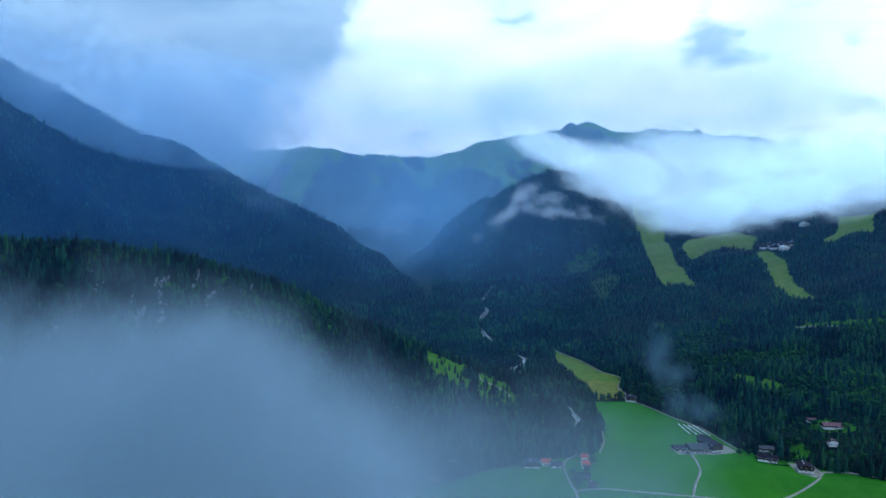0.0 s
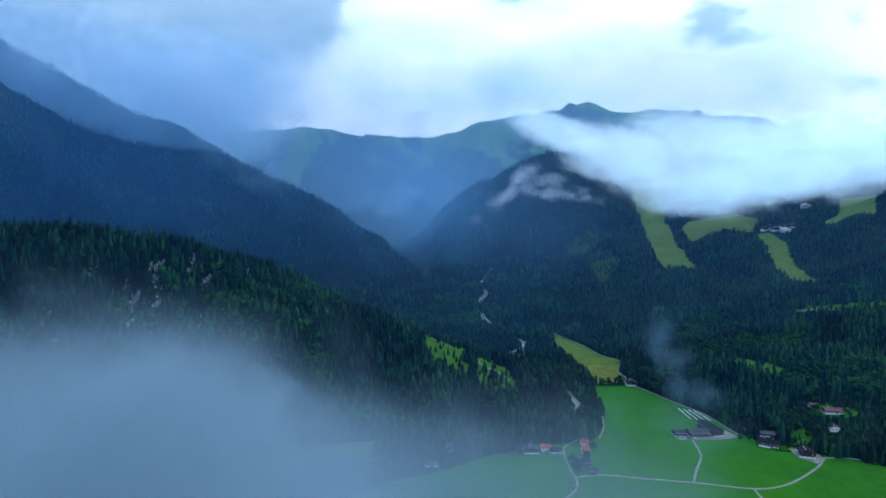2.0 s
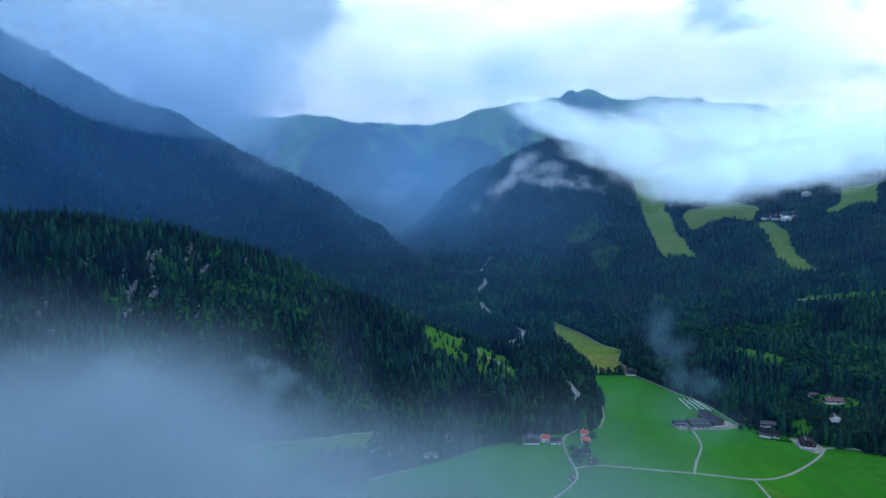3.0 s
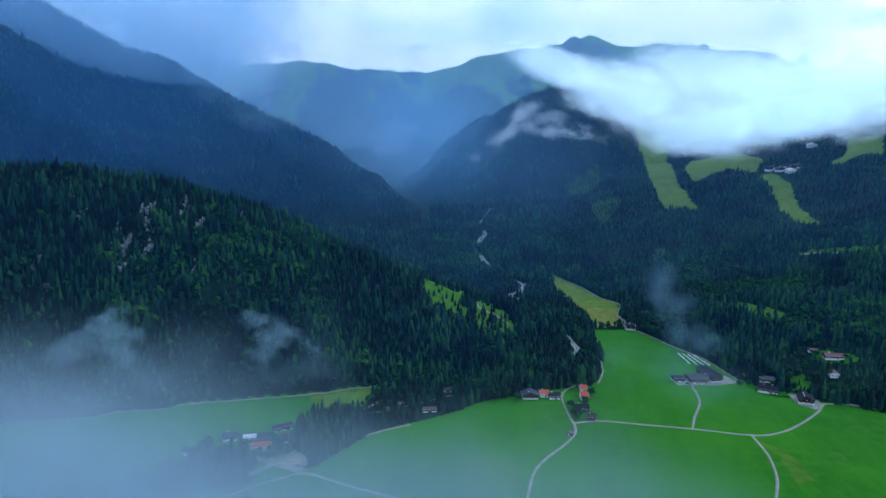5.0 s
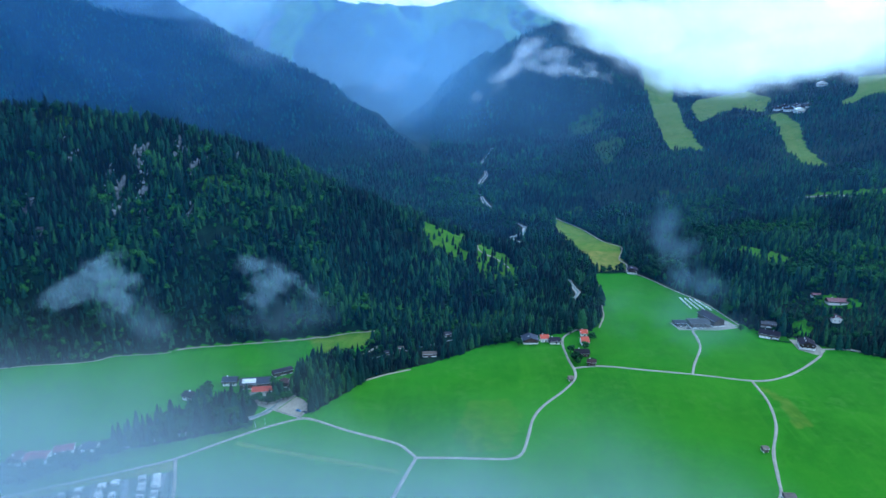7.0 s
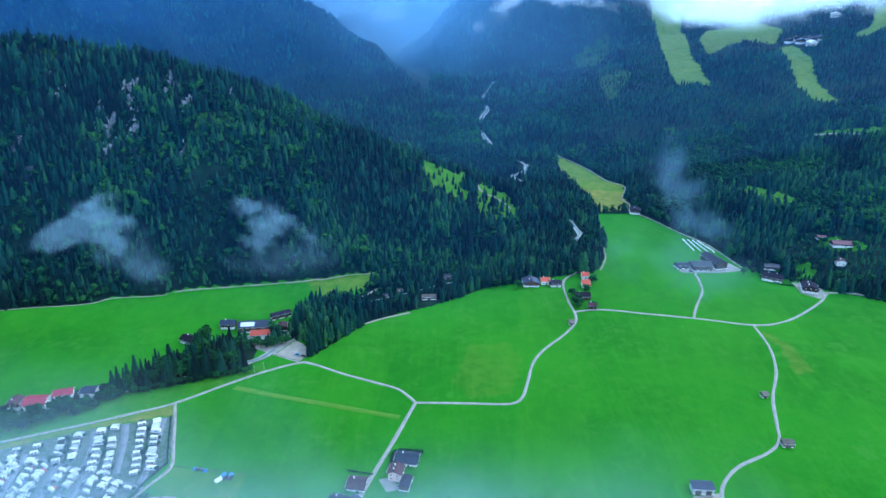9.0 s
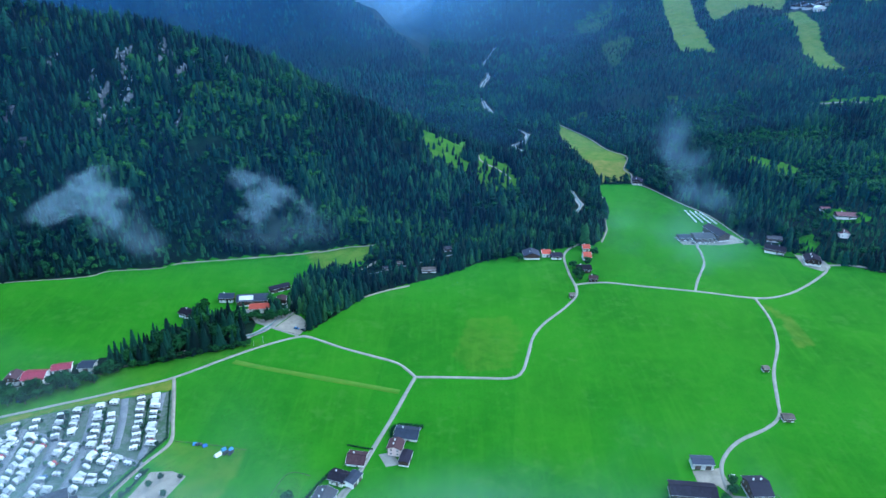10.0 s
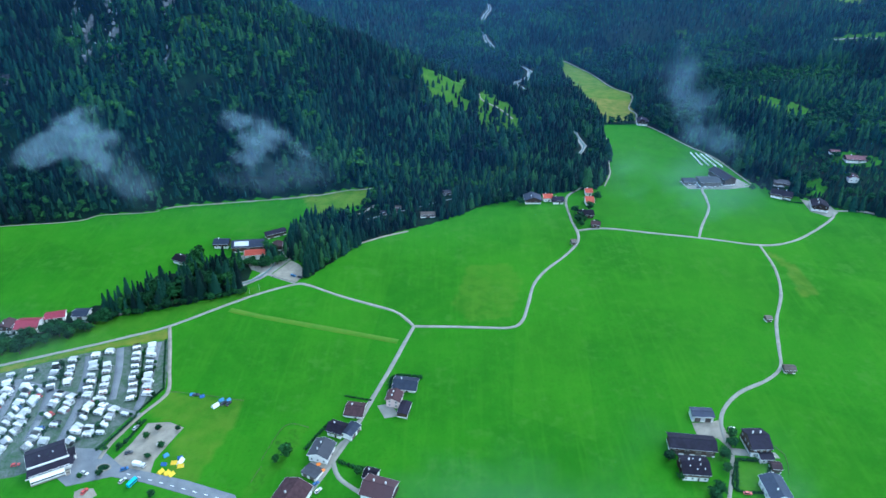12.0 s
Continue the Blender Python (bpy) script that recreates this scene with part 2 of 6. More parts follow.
METAL = plain("pale_sheet_metal", (0.40, 0.42, 0.44), (0.55, 0.56, 0.57), 2.0, 0.2, 0.4, spread=0.2)
WHITE = plain("white_lacquer", (0.48, 0.49, 0.50), (0.66, 0.66, 0.66), 1.5, 0.2, 0.4, specular=0.5, spread=0.6)
BLUE = plain("blue_cloth", (0.03, 0.10, 0.28), (0.07, 0.22, 0.42), 1.0, 0.15, 0.6, spread=0.8)
YELLOW = plain("yellow_cloth", (0.62, 0.40, 0.02), (0.78, 0.55, 0.05), 1.0, 0.15, 0.7)
ORANGE = plain("orange_cloth", (0.75, 0.18, 0.02), (0.85, 0.26, 0.04), 1.0, 0.15, 0.7)
RED = plain("red_lacquer", (0.35, 0.02, 0.02), (0.5, 0.05, 0.04), 1.0, 0.15, 0.4, specular=0.5)
NAVY = plain("dark_lacquer", (0.012, 0.014, 0.022), (0.05, 0.055, 0.07), 1.0, 0.15, 0.35, specular=0.5, spread=0.8)
CANVAS = plain("grey_awning_canvas", (0.42, 0.44, 0.47), (0.62, 0.64, 0.66), 1.2, 0.2, 0.85, spread=0.9)
TURQUOISE = plain("turquoise_lacquer", (0.02, 0.30, 0.42), (0.05, 0.42, 0.52), 1.0, 0.2, 0.5)
RUBBER = plain("rubber", (0.012, 0.012, 0.012), (0.03, 0.03, 0.03), 0.5, 0.1, 0.8)
ROCK = plain("limestone", (0.075, 0.085, 0.098), (0.25, 0.265, 0.28), 1.0, 0.6, 0.95, bump=0.3)
RIVERBED = plain("river_gravel", (0.15, 0.15, 0.148), (0.30, 0.295, 0.285), 6.0, 0.8, 0.95, bump=0.15)
pane = Nodes("window_glass")
GLASS = pane.done((0.025, 0.035, 0.045), 0.08, 0.0, 0.6)

# ---- the lie of the land ----
def lattice(ix, iy, seed):
    h = (ix.astype(np.int64) * 374761393 + iy.astype(np.int64) * 668265263 + seed * 974711) & 0xFFFFFFFF
    h = ((h ^ (h >> 13)) * 1274126177) & 0xFFFFFFFF
    return ((h ^ (h >> 16)) & 0xFFFF) / 32767.5 - 1.0


def vnoise(x, y, seed=0):
    ix, iy = np.floor(x), np.floor(y)
    fx, fy = x - ix, y - iy
    fx, fy = fx * fx * (3 - 2 * fx), fy * fy * (3 - 2 * fy)
    a, b = lattice(ix, iy, seed), lattice(ix + 1, iy, seed)
    c, d = lattice(ix, iy + 1, seed), lattice(ix + 1, iy + 1, seed)
    return (a * (1 - fx) + b * fx) * (1 - fy) + (c * (1 - fx) + d * fx) * fy


def fbm(x, y, size, octaves=4, seed=0):
    total, gain = 0.0, 1.0
    for k in range(octaves):
        total = total + gain * vnoise(x / size + 13.7 * k, y / size - 7.3 * k, seed + k)
        size, gain = size * 0.5, gain * 0.5
    return total


def to_line(x, y, line):
    """The distance to a broken line and the values (columns after the second) at its nearest point."""
    best = np.full(np.shape(x), 1e9)
    values = [np.zeros(np.shape(x)) for _ in line[0][2:]]
    for a, b in zip(line, line[1:]):
        dx, dy = b[0] - a[0], b[1] - a[1]
        f = np.clip(((x - a[0]) * dx + (y - a[1]) * dy) / (dx * dx + dy * dy), 0, 1)
        d = np.hypot(x - a[0] - f * dx, y - a[1] - f * dy)
        near = d < best
        best = np.where(near, d, best)
        values = [np.where(near, p + f * (q - p), v) for v, p, q in zip(values, a[2:], b[2:])]
    return best, values


def inside(x, y, polygon):
    hit = np.zeros(np.shape(x), bool)
    for (x0, y0), (x1, y1) in zip(polygon, polygon[1:] + polygon[:1]):
        if y0 != y1:
            hit ^= ((y0 > y) != (y1 > y)) & (x < (x1 - x0) * (y - y0) / (y1 - y0) + x0)
    return hit


# crests: x, y, height, distance to the foot
SPUR = [(-900, 740, 240, 300), (-600, 785, 207, 250), (-494, 800, 202, 240), (-443, 800, 202, 235), (-393, 800, 199, 226), (-343, 800, 192, 214), (-295, 805, 183, 206),
        (-247, 815, 169, 205), (-199, 828, 148, 208), (-148, 840, 124, 208), (-95, 846, 99, 200), (-40, 850, 76, 190), (9, 850, 56, 175), (59, 848, 33, 140), (120, 838, 16, 80)]
WEST = [(-1900, 2200, 850, 900), (-1397, 2200, 692, 800), (-1107, 2150, 545, 720), (-949, 2100, 463, 660), (-770, 2050, 409, 600), (-654, 1980, 354, 560), (-549, 1930, 298, 520),
        (-417, 1880, 244, 460), (-317, 1820, 203, 420), (-254, 1780, 168, 390), (-190, 1720, 121, 340), (-130, 1660, 84, 270), (-73, 1600, 54, 190), (-20, 1530, 30, 110)]
# a nearer shoulder of the western mountain
SHOULDER = [(-1300, 1600, 640, 560), (-1114, 1650, 522, 500), (-1014, 1680, 460, 470), (-907, 1710, 393, 430), (-796, 1750, 347, 400), (-680, 1800, 313, 370), (-555, 1850, 277, 330)]
EAST = [(-30, 1905, 38, 60), (-9, 1920, 54, 120), (37, 1960, 122, 210), (85, 2000, 187, 310), (153, 2060, 251, 420), (224, 2120, 301, 500), (318, 2200, 343, 580), (475, 2280, 372, 660), (580, 2350, 425, 740),
        (800, 2480, 440, 880), (1200, 2600, 400, 1000), (1900, 2650, 380, 1000)]
FAR = [(-2600, 4100, 560, 1500), (-1182, 4000, 525, 1700), (-790, 4000, 537, 1750), (-643, 4000, 541, 1750), (-496, 4000, 508, 1750), (-71, 4000, 493, 1750),
       (93, 4000, 537, 1750), (223, 4000, 589, 1750), (516, 4000, 641, 1750), (663, 4000, 659, 1750), (841, 4000, 712, 1750), (973, 4000, 668, 1750),
       (1137, 4000, 655, 1750), (1382, 4000, 675, 1750), (1563, 4000, 641, 1750), (1859, 4000, 641, 1700), (2250, 4000, 430, 1700), (2493, 4000, 449, 1700), (2900, 4000, 620, 1700)]
EAST_FOOT = [(900, 420), (560, 560), (405, 612), (365, 640), (312, 690), (262, 800), (262, 900), (245, 990), (222, 1060), (150, 1200), (128, 1400), (112, 1750), (125, 1930), (420, 2700)]


def floor_z(y):
    return 0.022 * (y - 430) + 0.012 * np.maximum(0, y - 1500)


def rise(d, crest, base, foot, power):
    return np.maximum(crest - base, 0) * np.clip(1 - d / foot, 0, 1) ** power


def height(x, y):
    x, y = np.asarray(x, float), np.asarray(y, float)
    base = floor_z(y)
    up = np.zeros(np.shape(x))
    for line, power, rough in ((SPUR, 0.95, 9), (WEST, 1.0, 26), (SHOULDER, 1.05, 24), (EAST, 1.15, 26), (FAR, 1.35, 60)):
        d, (crest, foot) = to_line(x, y, line)
        if line is WEST:
            # the far side falls off more steeply into the gorge
            d = np.where(y > np.interp(x, [p[0] for p in WEST], [p[1] for p in WEST]), d * 1.9, d)
        ridge = rise(d, crest, base, foot, power)
        calm = np.clip(d / (60 + 2.5 * rough), 0.07, 1)
        if line is FAR:
            calm = np.where(y > 4000, 0.05, calm)
        gully = fbm(x + 0.3 * y, y - 0.3 * x, rough * 6, 4, int(rough)) * rough * calm
        rib = (1 - 2 * np.abs(fbm(x - 0.2 * y, 0.4 * y, rough * 4.5, 3, 53 + int(rough)))) * rough * (0.9 if line is FAR else 0.6) * calm
        knob = fbm(x, y, 90, 4, 61) * (9 if line is FAR else min(rough * 0.1, 3.5))
        up = np.maximum(up, ridge + (gully + rib + knob) * np.clip(ridge / 90, 0, 1))
    east = EAST_FOOT + [(4600, 2700), (4600, -900), (900, -900)]
    d, _ = to_line(x, y, EAST_FOOT)
    d = np.where(inside(x, y, east), np.minimum(d, 900), 0)
    slope = 0.2 * d + 0.00005 * d * d
    slope = np.where(d > 0, slope + fbm(x, y, 170, 4, 5) * np.clip(d / 12, 0, 7), 0)
    return base + np.maximum(up, slope) + 0.25 * fbm(x, y, 60, 2, 3)


# ---- what covers the land (plan outlines) ----
MEADOWS = [
    # the wide valley meadow, up to the wooded stream and the far farm
    [(900, -900), (900, 400), (560, 545), (470, 590), (405, 612), (365, 634), (348, 650), (323, 659), (308, 682), (293, 735), (271, 776), (249, 821),
     (232, 838), (190, 831), (184, 800), (185, 767), (174, 722), (160, 672), (140, 662), (118, 655), (81, 642), (49, 629), (23, 611), (-6, 589), (-34, 575),
     (-61, 556), (-78, 530), (-94, 506), (-108, 530), (-140, 520), (-140, 484), (-186, 464), (-224, 452), (-262, 430), (-700, 260), (-700, -900)],
    # the field under the rocky spur
    [(-62, 643), (-67, 615), (-84, 598), (-104, 598), (-120, 578), (-128, 545), (-150, 522), (-180, 512), (-207, 503), (-212, 482), (-240, 462), (-290, 440),
     (-620, 330), (-620, 500), (-360, 574), (-318, 582), (-298, 588), (-287, 597), (-248, 603), (-234, 610), (-187, 621), (-134, 632), (-110, 639), (-85, 648), (-61, 655)],
]
HAY = [(192, 838), (234, 850), (251, 948), (230, 970), (215, 1032), (181, 1100), (176, 1016), (190, 934), (193, 872)]
PISTES = [
    [(580, 2182), (652, 2197), (673, 2085), (554, 1617), (490, 1304), (470, 1328), (438, 1334), (474, 1506), (560, 1917)],
    [(672, 1846), (760, 1760), (745, 1600), (694, 1528), (668, 1614), (569, 1552), (600, 1700)],
    [(684, 1492), (704, 1447), (672, 1319), (636, 1222), (618, 1108), (596, 1153), (604, 1222), (628, 1298)],
    [(805, 1445), (865, 1490), (941, 1618), (990, 1560), (947, 1497), (902, 1420), (876, 1450), (801, 1415)],
]
GLADES = [
    # lawns round the houses on the east slope
    [(399, 722), (416, 722), (439, 702), (434, 687), (415, 692), (401, 698), (395, 710)],
    [(354, 678), (374, 686), (372, 664), (362, 651), (348, 656)],
    # the two lobes of the clearing on the spur
    [(-33, 1078), (-8, 1046), (19, 1002), (42, 961), (40, 836), (39, 800), (25, 790), (9, 794), (-6, 798), (-18, 827)],
    [(54, 905), (75, 880), (87, 843), (102, 819), (90, 794), (64, 774), (46, 771), (43, 799), (46, 830)],
    [(330, 1831), (383, 1862), (438, 1900), (415, 1783), (362, 1696), (334, 1740)],
    [(344, 1562), (395, 1620), (415, 1552), (365, 1421), (316, 1320), (325, 1437)],
    [(520, 1022), (548, 1014), (577, 1062), (563, 1014), (600, 1000), (640, 975), (630, 950), (585, 978), (546, 998), (520, 1008)],
    [(362, 850), (381, 863), (401, 841), (415, 812), (410, 795), (383, 796), (368, 820), (356, 830)],
    [(380, 1048), (398, 1050), (420, 1030), (420, 1012), (392, 1014), (379, 1030)],
    [(358, 1142), (378, 1142), (376, 1114), (357, 1114)],
    [(214, 1134), (236, 1142), (236, 1100), (220, 1076), (208, 1090)],
    [(48, 680), (80, 680), (86, 714), (46, 712)],
    [(-436, 802), (-408, 800), (-386, 784), (-398, 770), (-428, 776)],
    [(-252, 758), (-224, 778), (-212, 754), (-250, 736)],
]
CRAGS = [(-397, 763), (-384, 752), (-321, 773), (-316, 760), (-309, 747), (-306, 734), (-339, 720), (-332, 730), (-315, 719), (-322, 708), (-265, 733), (-284, 784), (-255, 780), (-262, 770), (-227, 801),
         (-413, 708), (-402, 694), (-391, 679), (-258, 719), (-270, 706), (-300, 716), (-346, 742)]


LAWN = [(-163, 363), (-157, 381), (-112, 374), (-112, 361), (-125, 308), (-139, 316), (-142, 336), (-140, 353)]
PLOT = [(-84, 355), (-71, 354), (-76, 337), (-84, 318), (-94, 303), (-99, 303), (-90, 333)]
THIN_GRASS = [[(25, 525), (56, 528), (64, 503), (52, 460), (24, 453), (11, 473)], [(161.7, 333.1), (154.2, 314.5), (168.1, 311.8), (180.5, 331.8)]]


def any_inside(x, y, polygons):
    found = np.zeros(np.shape(x), bool)
    for p in polygons:
        found |= inside(x, y, p)
    return found


def near_crag(x, y):
    d = np.full(np.shape(x), 1e9)
    for cx, cy in CRAGS:
        d = np.minimum(d, np.hypot((x - cx) * 1.15, (y - cy) * 0.6))
    return d


def zones(x, y):
    """Woods, dry grass and bare rock, 0 to 1 each."""
    open_land = any_inside(x, y, MEADOWS) | inside(x, y, HAY)
    ski, glade = any_inside(x, y, PISTES), any_inside(x, y, GLADES)
    z = height(x, y)
    alp = np.clip((fbm(x + 0.2 * y, 0.4 * y, 150, 5, 21) + (z - 330) / 260) * 2.5, 0, 1) * np.clip((y - 2500) / 300, 0, 1)
    orchard = any_inside(x, y, GLADES[:2])
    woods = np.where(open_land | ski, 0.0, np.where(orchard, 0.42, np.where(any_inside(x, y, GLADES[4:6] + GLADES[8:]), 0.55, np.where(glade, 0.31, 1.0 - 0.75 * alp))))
    dry = np.where(inside(x, y, HAY), np.where(y + 0.35 * x < 1000, 1.0, 0.6), np.where(ski, 0.62, np.where(orchard, 0.08, np.where(glade, 0.22, 0.35 * alp))))
    brown = inside(x, y, [(-122, 635), (-63, 655), (-63, 626), (-105, 601)])
    pale = inside(x, y, [(266, 560), (274, 528), (268, 490), (283, 492), (284, 530)])
    camp_lawn = inside(x, y, LAWN)
    bank = inside(x, y, [(-330, 374), (-251, 407), (-200, 430), (-178, 441), (-174, 431), (-222, 415), (-265, 396), (-330, 362)])
    verge = inside(x, y, [(-330, 378), (-251, 412), (-200, 435), (-147, 470), (-127, 485), (-132, 492), (-146, 482), (-190, 460), (-226, 448), (-262, 426), (-330, 396)])
    plot = inside(x, y, PLOT)
    dry = np.where(brown, 0.42, np.where(pale, 0.34, np.where(camp_lawn, 0.25, np.where(bank, 0.8, np.where(verge, 0.10, np.where(plot, 0.06, dry))))))
    dry = np.where(any_inside(x, y, THIN_GRASS), np.maximum(dry, 0.13), dry)
    woods = np.where(plot, 0.38, woods)
    rock = np.clip(0.92 - near_crag(x, y) / 8.5 + 0.8 * fbm(x, 0.35 * y, 7, 3, 29), 0, 0.9) * (near_crag(x, y) < 13)
    rock = np.maximum(rock, np.clip((fbm(x, 0.5 * y, 200, 5, 33) - 0.6) * 4, 0, 0.9) * (y > 2300) * (z > 120))
    return woods, dry, rock


def big_mesh(name, verts, faces, material, tint=None):
    """A mesh straight from arrays; faces all with the same number of corners."""
    me = bpy.data.meshes.new(name)
    k = faces.shape[1]
    me.vertices.add(len(verts)), me.loops.add(faces.size), me.polygons.add(len(faces))
    me.vertices.foreach_set("co", np.ascontiguousarray(verts, np.float32).ravel())
    me.loops.foreach_set("vertex_index", np.ascontiguousarray(faces, np.int32).ravel())
    me.polygons.foreach_set("loop_start", np.arange(0, faces.size, k, dtype=np.int32))
    if tint is not None:
        me.attributes.new("tint", "FLOAT", "POINT").data.foreach_set("value", np.ascontiguousarray(tint, np.float32))
    me.update(calc_edges=True)
    me.materials.append(material)
    return me


def steps(*spans):
    out = [np.arange(a, b, s, dtype=float) for a, b, s in spans]
    return np.concatenate(out + [np.array([spans[-1][1]], float)])


gx = steps((-4600, -2000, 130), (-2000, -900, 22), (-900, -420, 8), (-420, 420, 3), (420, 480, 4), (480, 1000, 7), (1000, 2000, 20), (2000, 4600, 130))
gy = steps((-4600, -600, 200), (-600, 260, 40), (260, 680, 3), (680, 1120, 4), (1120, 1700, 9), (1700, 2600, 19), (2600, 4300, 32), (4300, 6000, 170))
GX, GY = np.meshgrid(gx, gy)
GZ = height(GX, GY)
cols = len(gx)
q = (np.arange(len(gy) - 1)[:, None] * cols + np.arange(cols - 1)[None, :]).ravel()
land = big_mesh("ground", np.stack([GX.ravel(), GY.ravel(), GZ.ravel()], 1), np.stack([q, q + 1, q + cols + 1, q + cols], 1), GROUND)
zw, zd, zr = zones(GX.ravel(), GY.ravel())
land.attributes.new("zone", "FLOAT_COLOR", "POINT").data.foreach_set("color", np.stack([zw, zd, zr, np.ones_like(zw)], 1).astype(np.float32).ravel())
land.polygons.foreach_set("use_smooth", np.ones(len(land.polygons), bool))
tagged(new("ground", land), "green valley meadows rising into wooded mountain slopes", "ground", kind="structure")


# ---- small builders ----
def part(name, bm, material, parent=None, label=""):
    me = bpy.data.meshes.new(name)
    bm.normal_update()
    bm.to_mesh(me)
    bm.free()
    me.materials.append(material)
    ob = new(name, me)
    ob.parent = parent
    return tagged(ob, label)


def share(name, me, parent, m):
    ob = new(name, me)
    ob.parent, ob.matrix_basis = parent, m
    return ob


def box(bm, x, y, z, sx, sy, sz, bevel=0.0):
    """A box by the middle of its base and its size."""
    r = bmesh.ops.create_cube(bm, size=1, matrix=Matrix.Translation((x, y, z + sz / 2)) @ Matrix.Diagonal((sx, sy, sz, 1)))
    if bevel:
        bmesh.ops.bevel(bm, geom=list({e for v in r["verts"] for e in v.link_edges}), offset=bevel, segments=1, affect="EDGES")
    return bm


def solid(*boxes, bevel=0.0):
    bm = bmesh.new()
    for b in boxes:
        box(bm, *b, bevel=bevel)
    return bm


def thing(name, x, y, turn=0.0, lift=0.0):
    ob = new(name)
    ob.empty_display_size = 0.3
    ob.matrix_basis = pose(x, y, float(height(x, y)) + lift, 0, 0, turn)
    return ob


def smooth_line(points, step):
    """A soft curve through points of the plan, sampled every step metres."""
    p = np.array([points[0], *points, points[-1]], float)
    out = []
    for a, b, c, d in zip(p, p[1:], p[2:], p[3:]):
        k = max(2, int(np.hypot(*(c - b)) / step))
        for f in np.arange(k) / k:
            out.append(0.5 * (2 * b + (c - a) * f + (2 * a - 5 * b + 4 * c - d) * f * f + (3 * b - a - 3 * c + d) * f ** 3))
    return np.array(out + [p[-1]])


def ribbon(points, width, lift, step=3.0, wobble=0.15, seed=1):
    """A lane's mesh: a crown, two edges and a skirt that goes into the ground."""
    c = smooth_line(points, step)
    d = np.gradient(c, axis=0)
    n = np.stack([-d[:, 1], d[:, 0]], 1) / np.maximum(np.hypot(d[:, 0], d[:, 1]), 1e-6)[:, None]
    wide = width / 2 + wobble * vnoise(np.arange(len(c)) / 4.0, np.zeros(len(c)), seed)
    rows = []
    for side, drop in ((-1.12, -0.7), (-1, 0), (0, 0.04), (1, 0), (1.12, -0.7)):
        q = c + n * (wide * side)[:, None]
        rows.append(np.stack([q[:, 0], q[:, 1], height(q[:, 0], q[:, 1]) + lift + drop], 1))
    v = np.stack(rows, 1).reshape(-1, 3)
    i = (np.arange(len(c) - 1)[:, None] * 5 + np.arange(4)[None, :]).ravel()
    return v, np.stack([i, i + 1, i + 6, i + 5], 1)


def lane(name, points, width, material, label, lift=0.22, kind="structure", category="road", seed=1):
    v, f = ribbon(points, width, lift, seed=seed)
    ob = new(name, big_mesh(name, v, f[:, ::-1], material))
    return tagged(ob, label, category, kind=kind)


def apron(name, outline, material, label, lift=0.16, category="ground"):
    """A paved or gravelled piece of ground with a low edge."""
    bm = bmesh.new()
    top = [bm.verts.new((x, y, float(height(x, y)) + lift)) for x, y in outline]
    low = [bm.verts.new((x, y, float(height(x, y)) - 0.6)) for x, y in outline]
    edges = [bm.edges.new((a, b)) for a, b in zip(top, top[1:] + top[:1])]
    bmesh.ops.triangle_fill(bm, edges=edges, use_beauty=True)
    for i in range(len(top)):
        j = (i + 1) % len(top)
        bm.faces.new((top[i], top[j], low[j], low[i]))
    bmesh.ops.recalc_face_normals(bm, faces=bm.faces)
    ob = part(name, bm, material)
    return tagged(ob, label, category, kind="structure")


# ---- lanes and yards ----
LANE = "narrow pale grey paved lane between green meadows"
lane("road", [(-330, 376), (-268, 402.3), (-251, 409.5), (-224.6, 421), (-200.3, 432.5), (-178.3, 443.8), (-147.2, 468.3), (-126.9, 483.2), (-104.8, 495.3), (-94.4, 494.9),
              (-70.1, 482.5), (-44.8, 471.4), (-28.5, 463.8), (-20.2, 454.9), (-15, 447.5)], 2.3, ASPHALT, LANE)
lane("road", [(-15, 447.5), (10.6, 447.5), (29.8, 447.3), (50.9, 447.8), (59.4, 455.5), (65.3, 474.1), (72.3, 499.2), (83.3, 518.7), (102.1, 541.5), (115.5, 562.1),
              (118.9, 579), (117.1, 605.7), (119.7, 643.9), (140, 668)], 2.3, ASPHALT, LANE, seed=2)
lane("road", [(-15, 447.5), (-21, 428.2), (-28.7, 403.3), (-37.1, 378.3), (-45.8, 351.4), (-54.1, 331.2), (-59.7, 318.1), (-65, 306.8), (-74, 285)], 2.6, ASPHALT,
     "grey paved lane past the roadside houses", seed=3)
lane("road", [(-53.9, 329.3), (-49.8, 320), (-40.2, 312), (-31.2, 307.2), (-18, 298)], 2.5, ASPHALT, LANE, lift=0.24, seed=4)
lane("road", [(119, 583), (143.1, 587.5), (180.2, 580.9), (220.1, 573.6), (266.9, 563.1), (295.6, 569.5), (323.1, 587.4), (353.1, 613.7), (358, 626)], 2.3, ASPHALT, LANE, lift=0.24, seed=5)
lane("road", [(358, 626), (382.7, 626.4), (404.4, 617), (440, 602), (520, 570)], 2.6, ASPHALT, "narrow lane along the foot of the wooded slope", lift=0.26, seed=6)
lane("road", [(220.1, 573.6), (229.3, 594.2), (245.9, 626), (250.9, 648.6), (255.1, 668), (280.7, 669), (306, 676)], 2.2, ASPHALT, LANE, lift=0.26, seed=7)
lane("road", [(266.9, 563.1), (264.8, 527.8), (254.7, 492.9), (236.7, 458.3), (225.6, 427.6), (219.2, 410.8), (206.3, 399), (184.2, 387), (171.2, 374.9), (164.5, 363.4),
              (161.7, 348.3), (162.2, 340.2), (156.8, 324.7), (149.8, 309.5), (142, 290)], 2.2, ASPHALT, LANE, lift=0.26, seed=8)
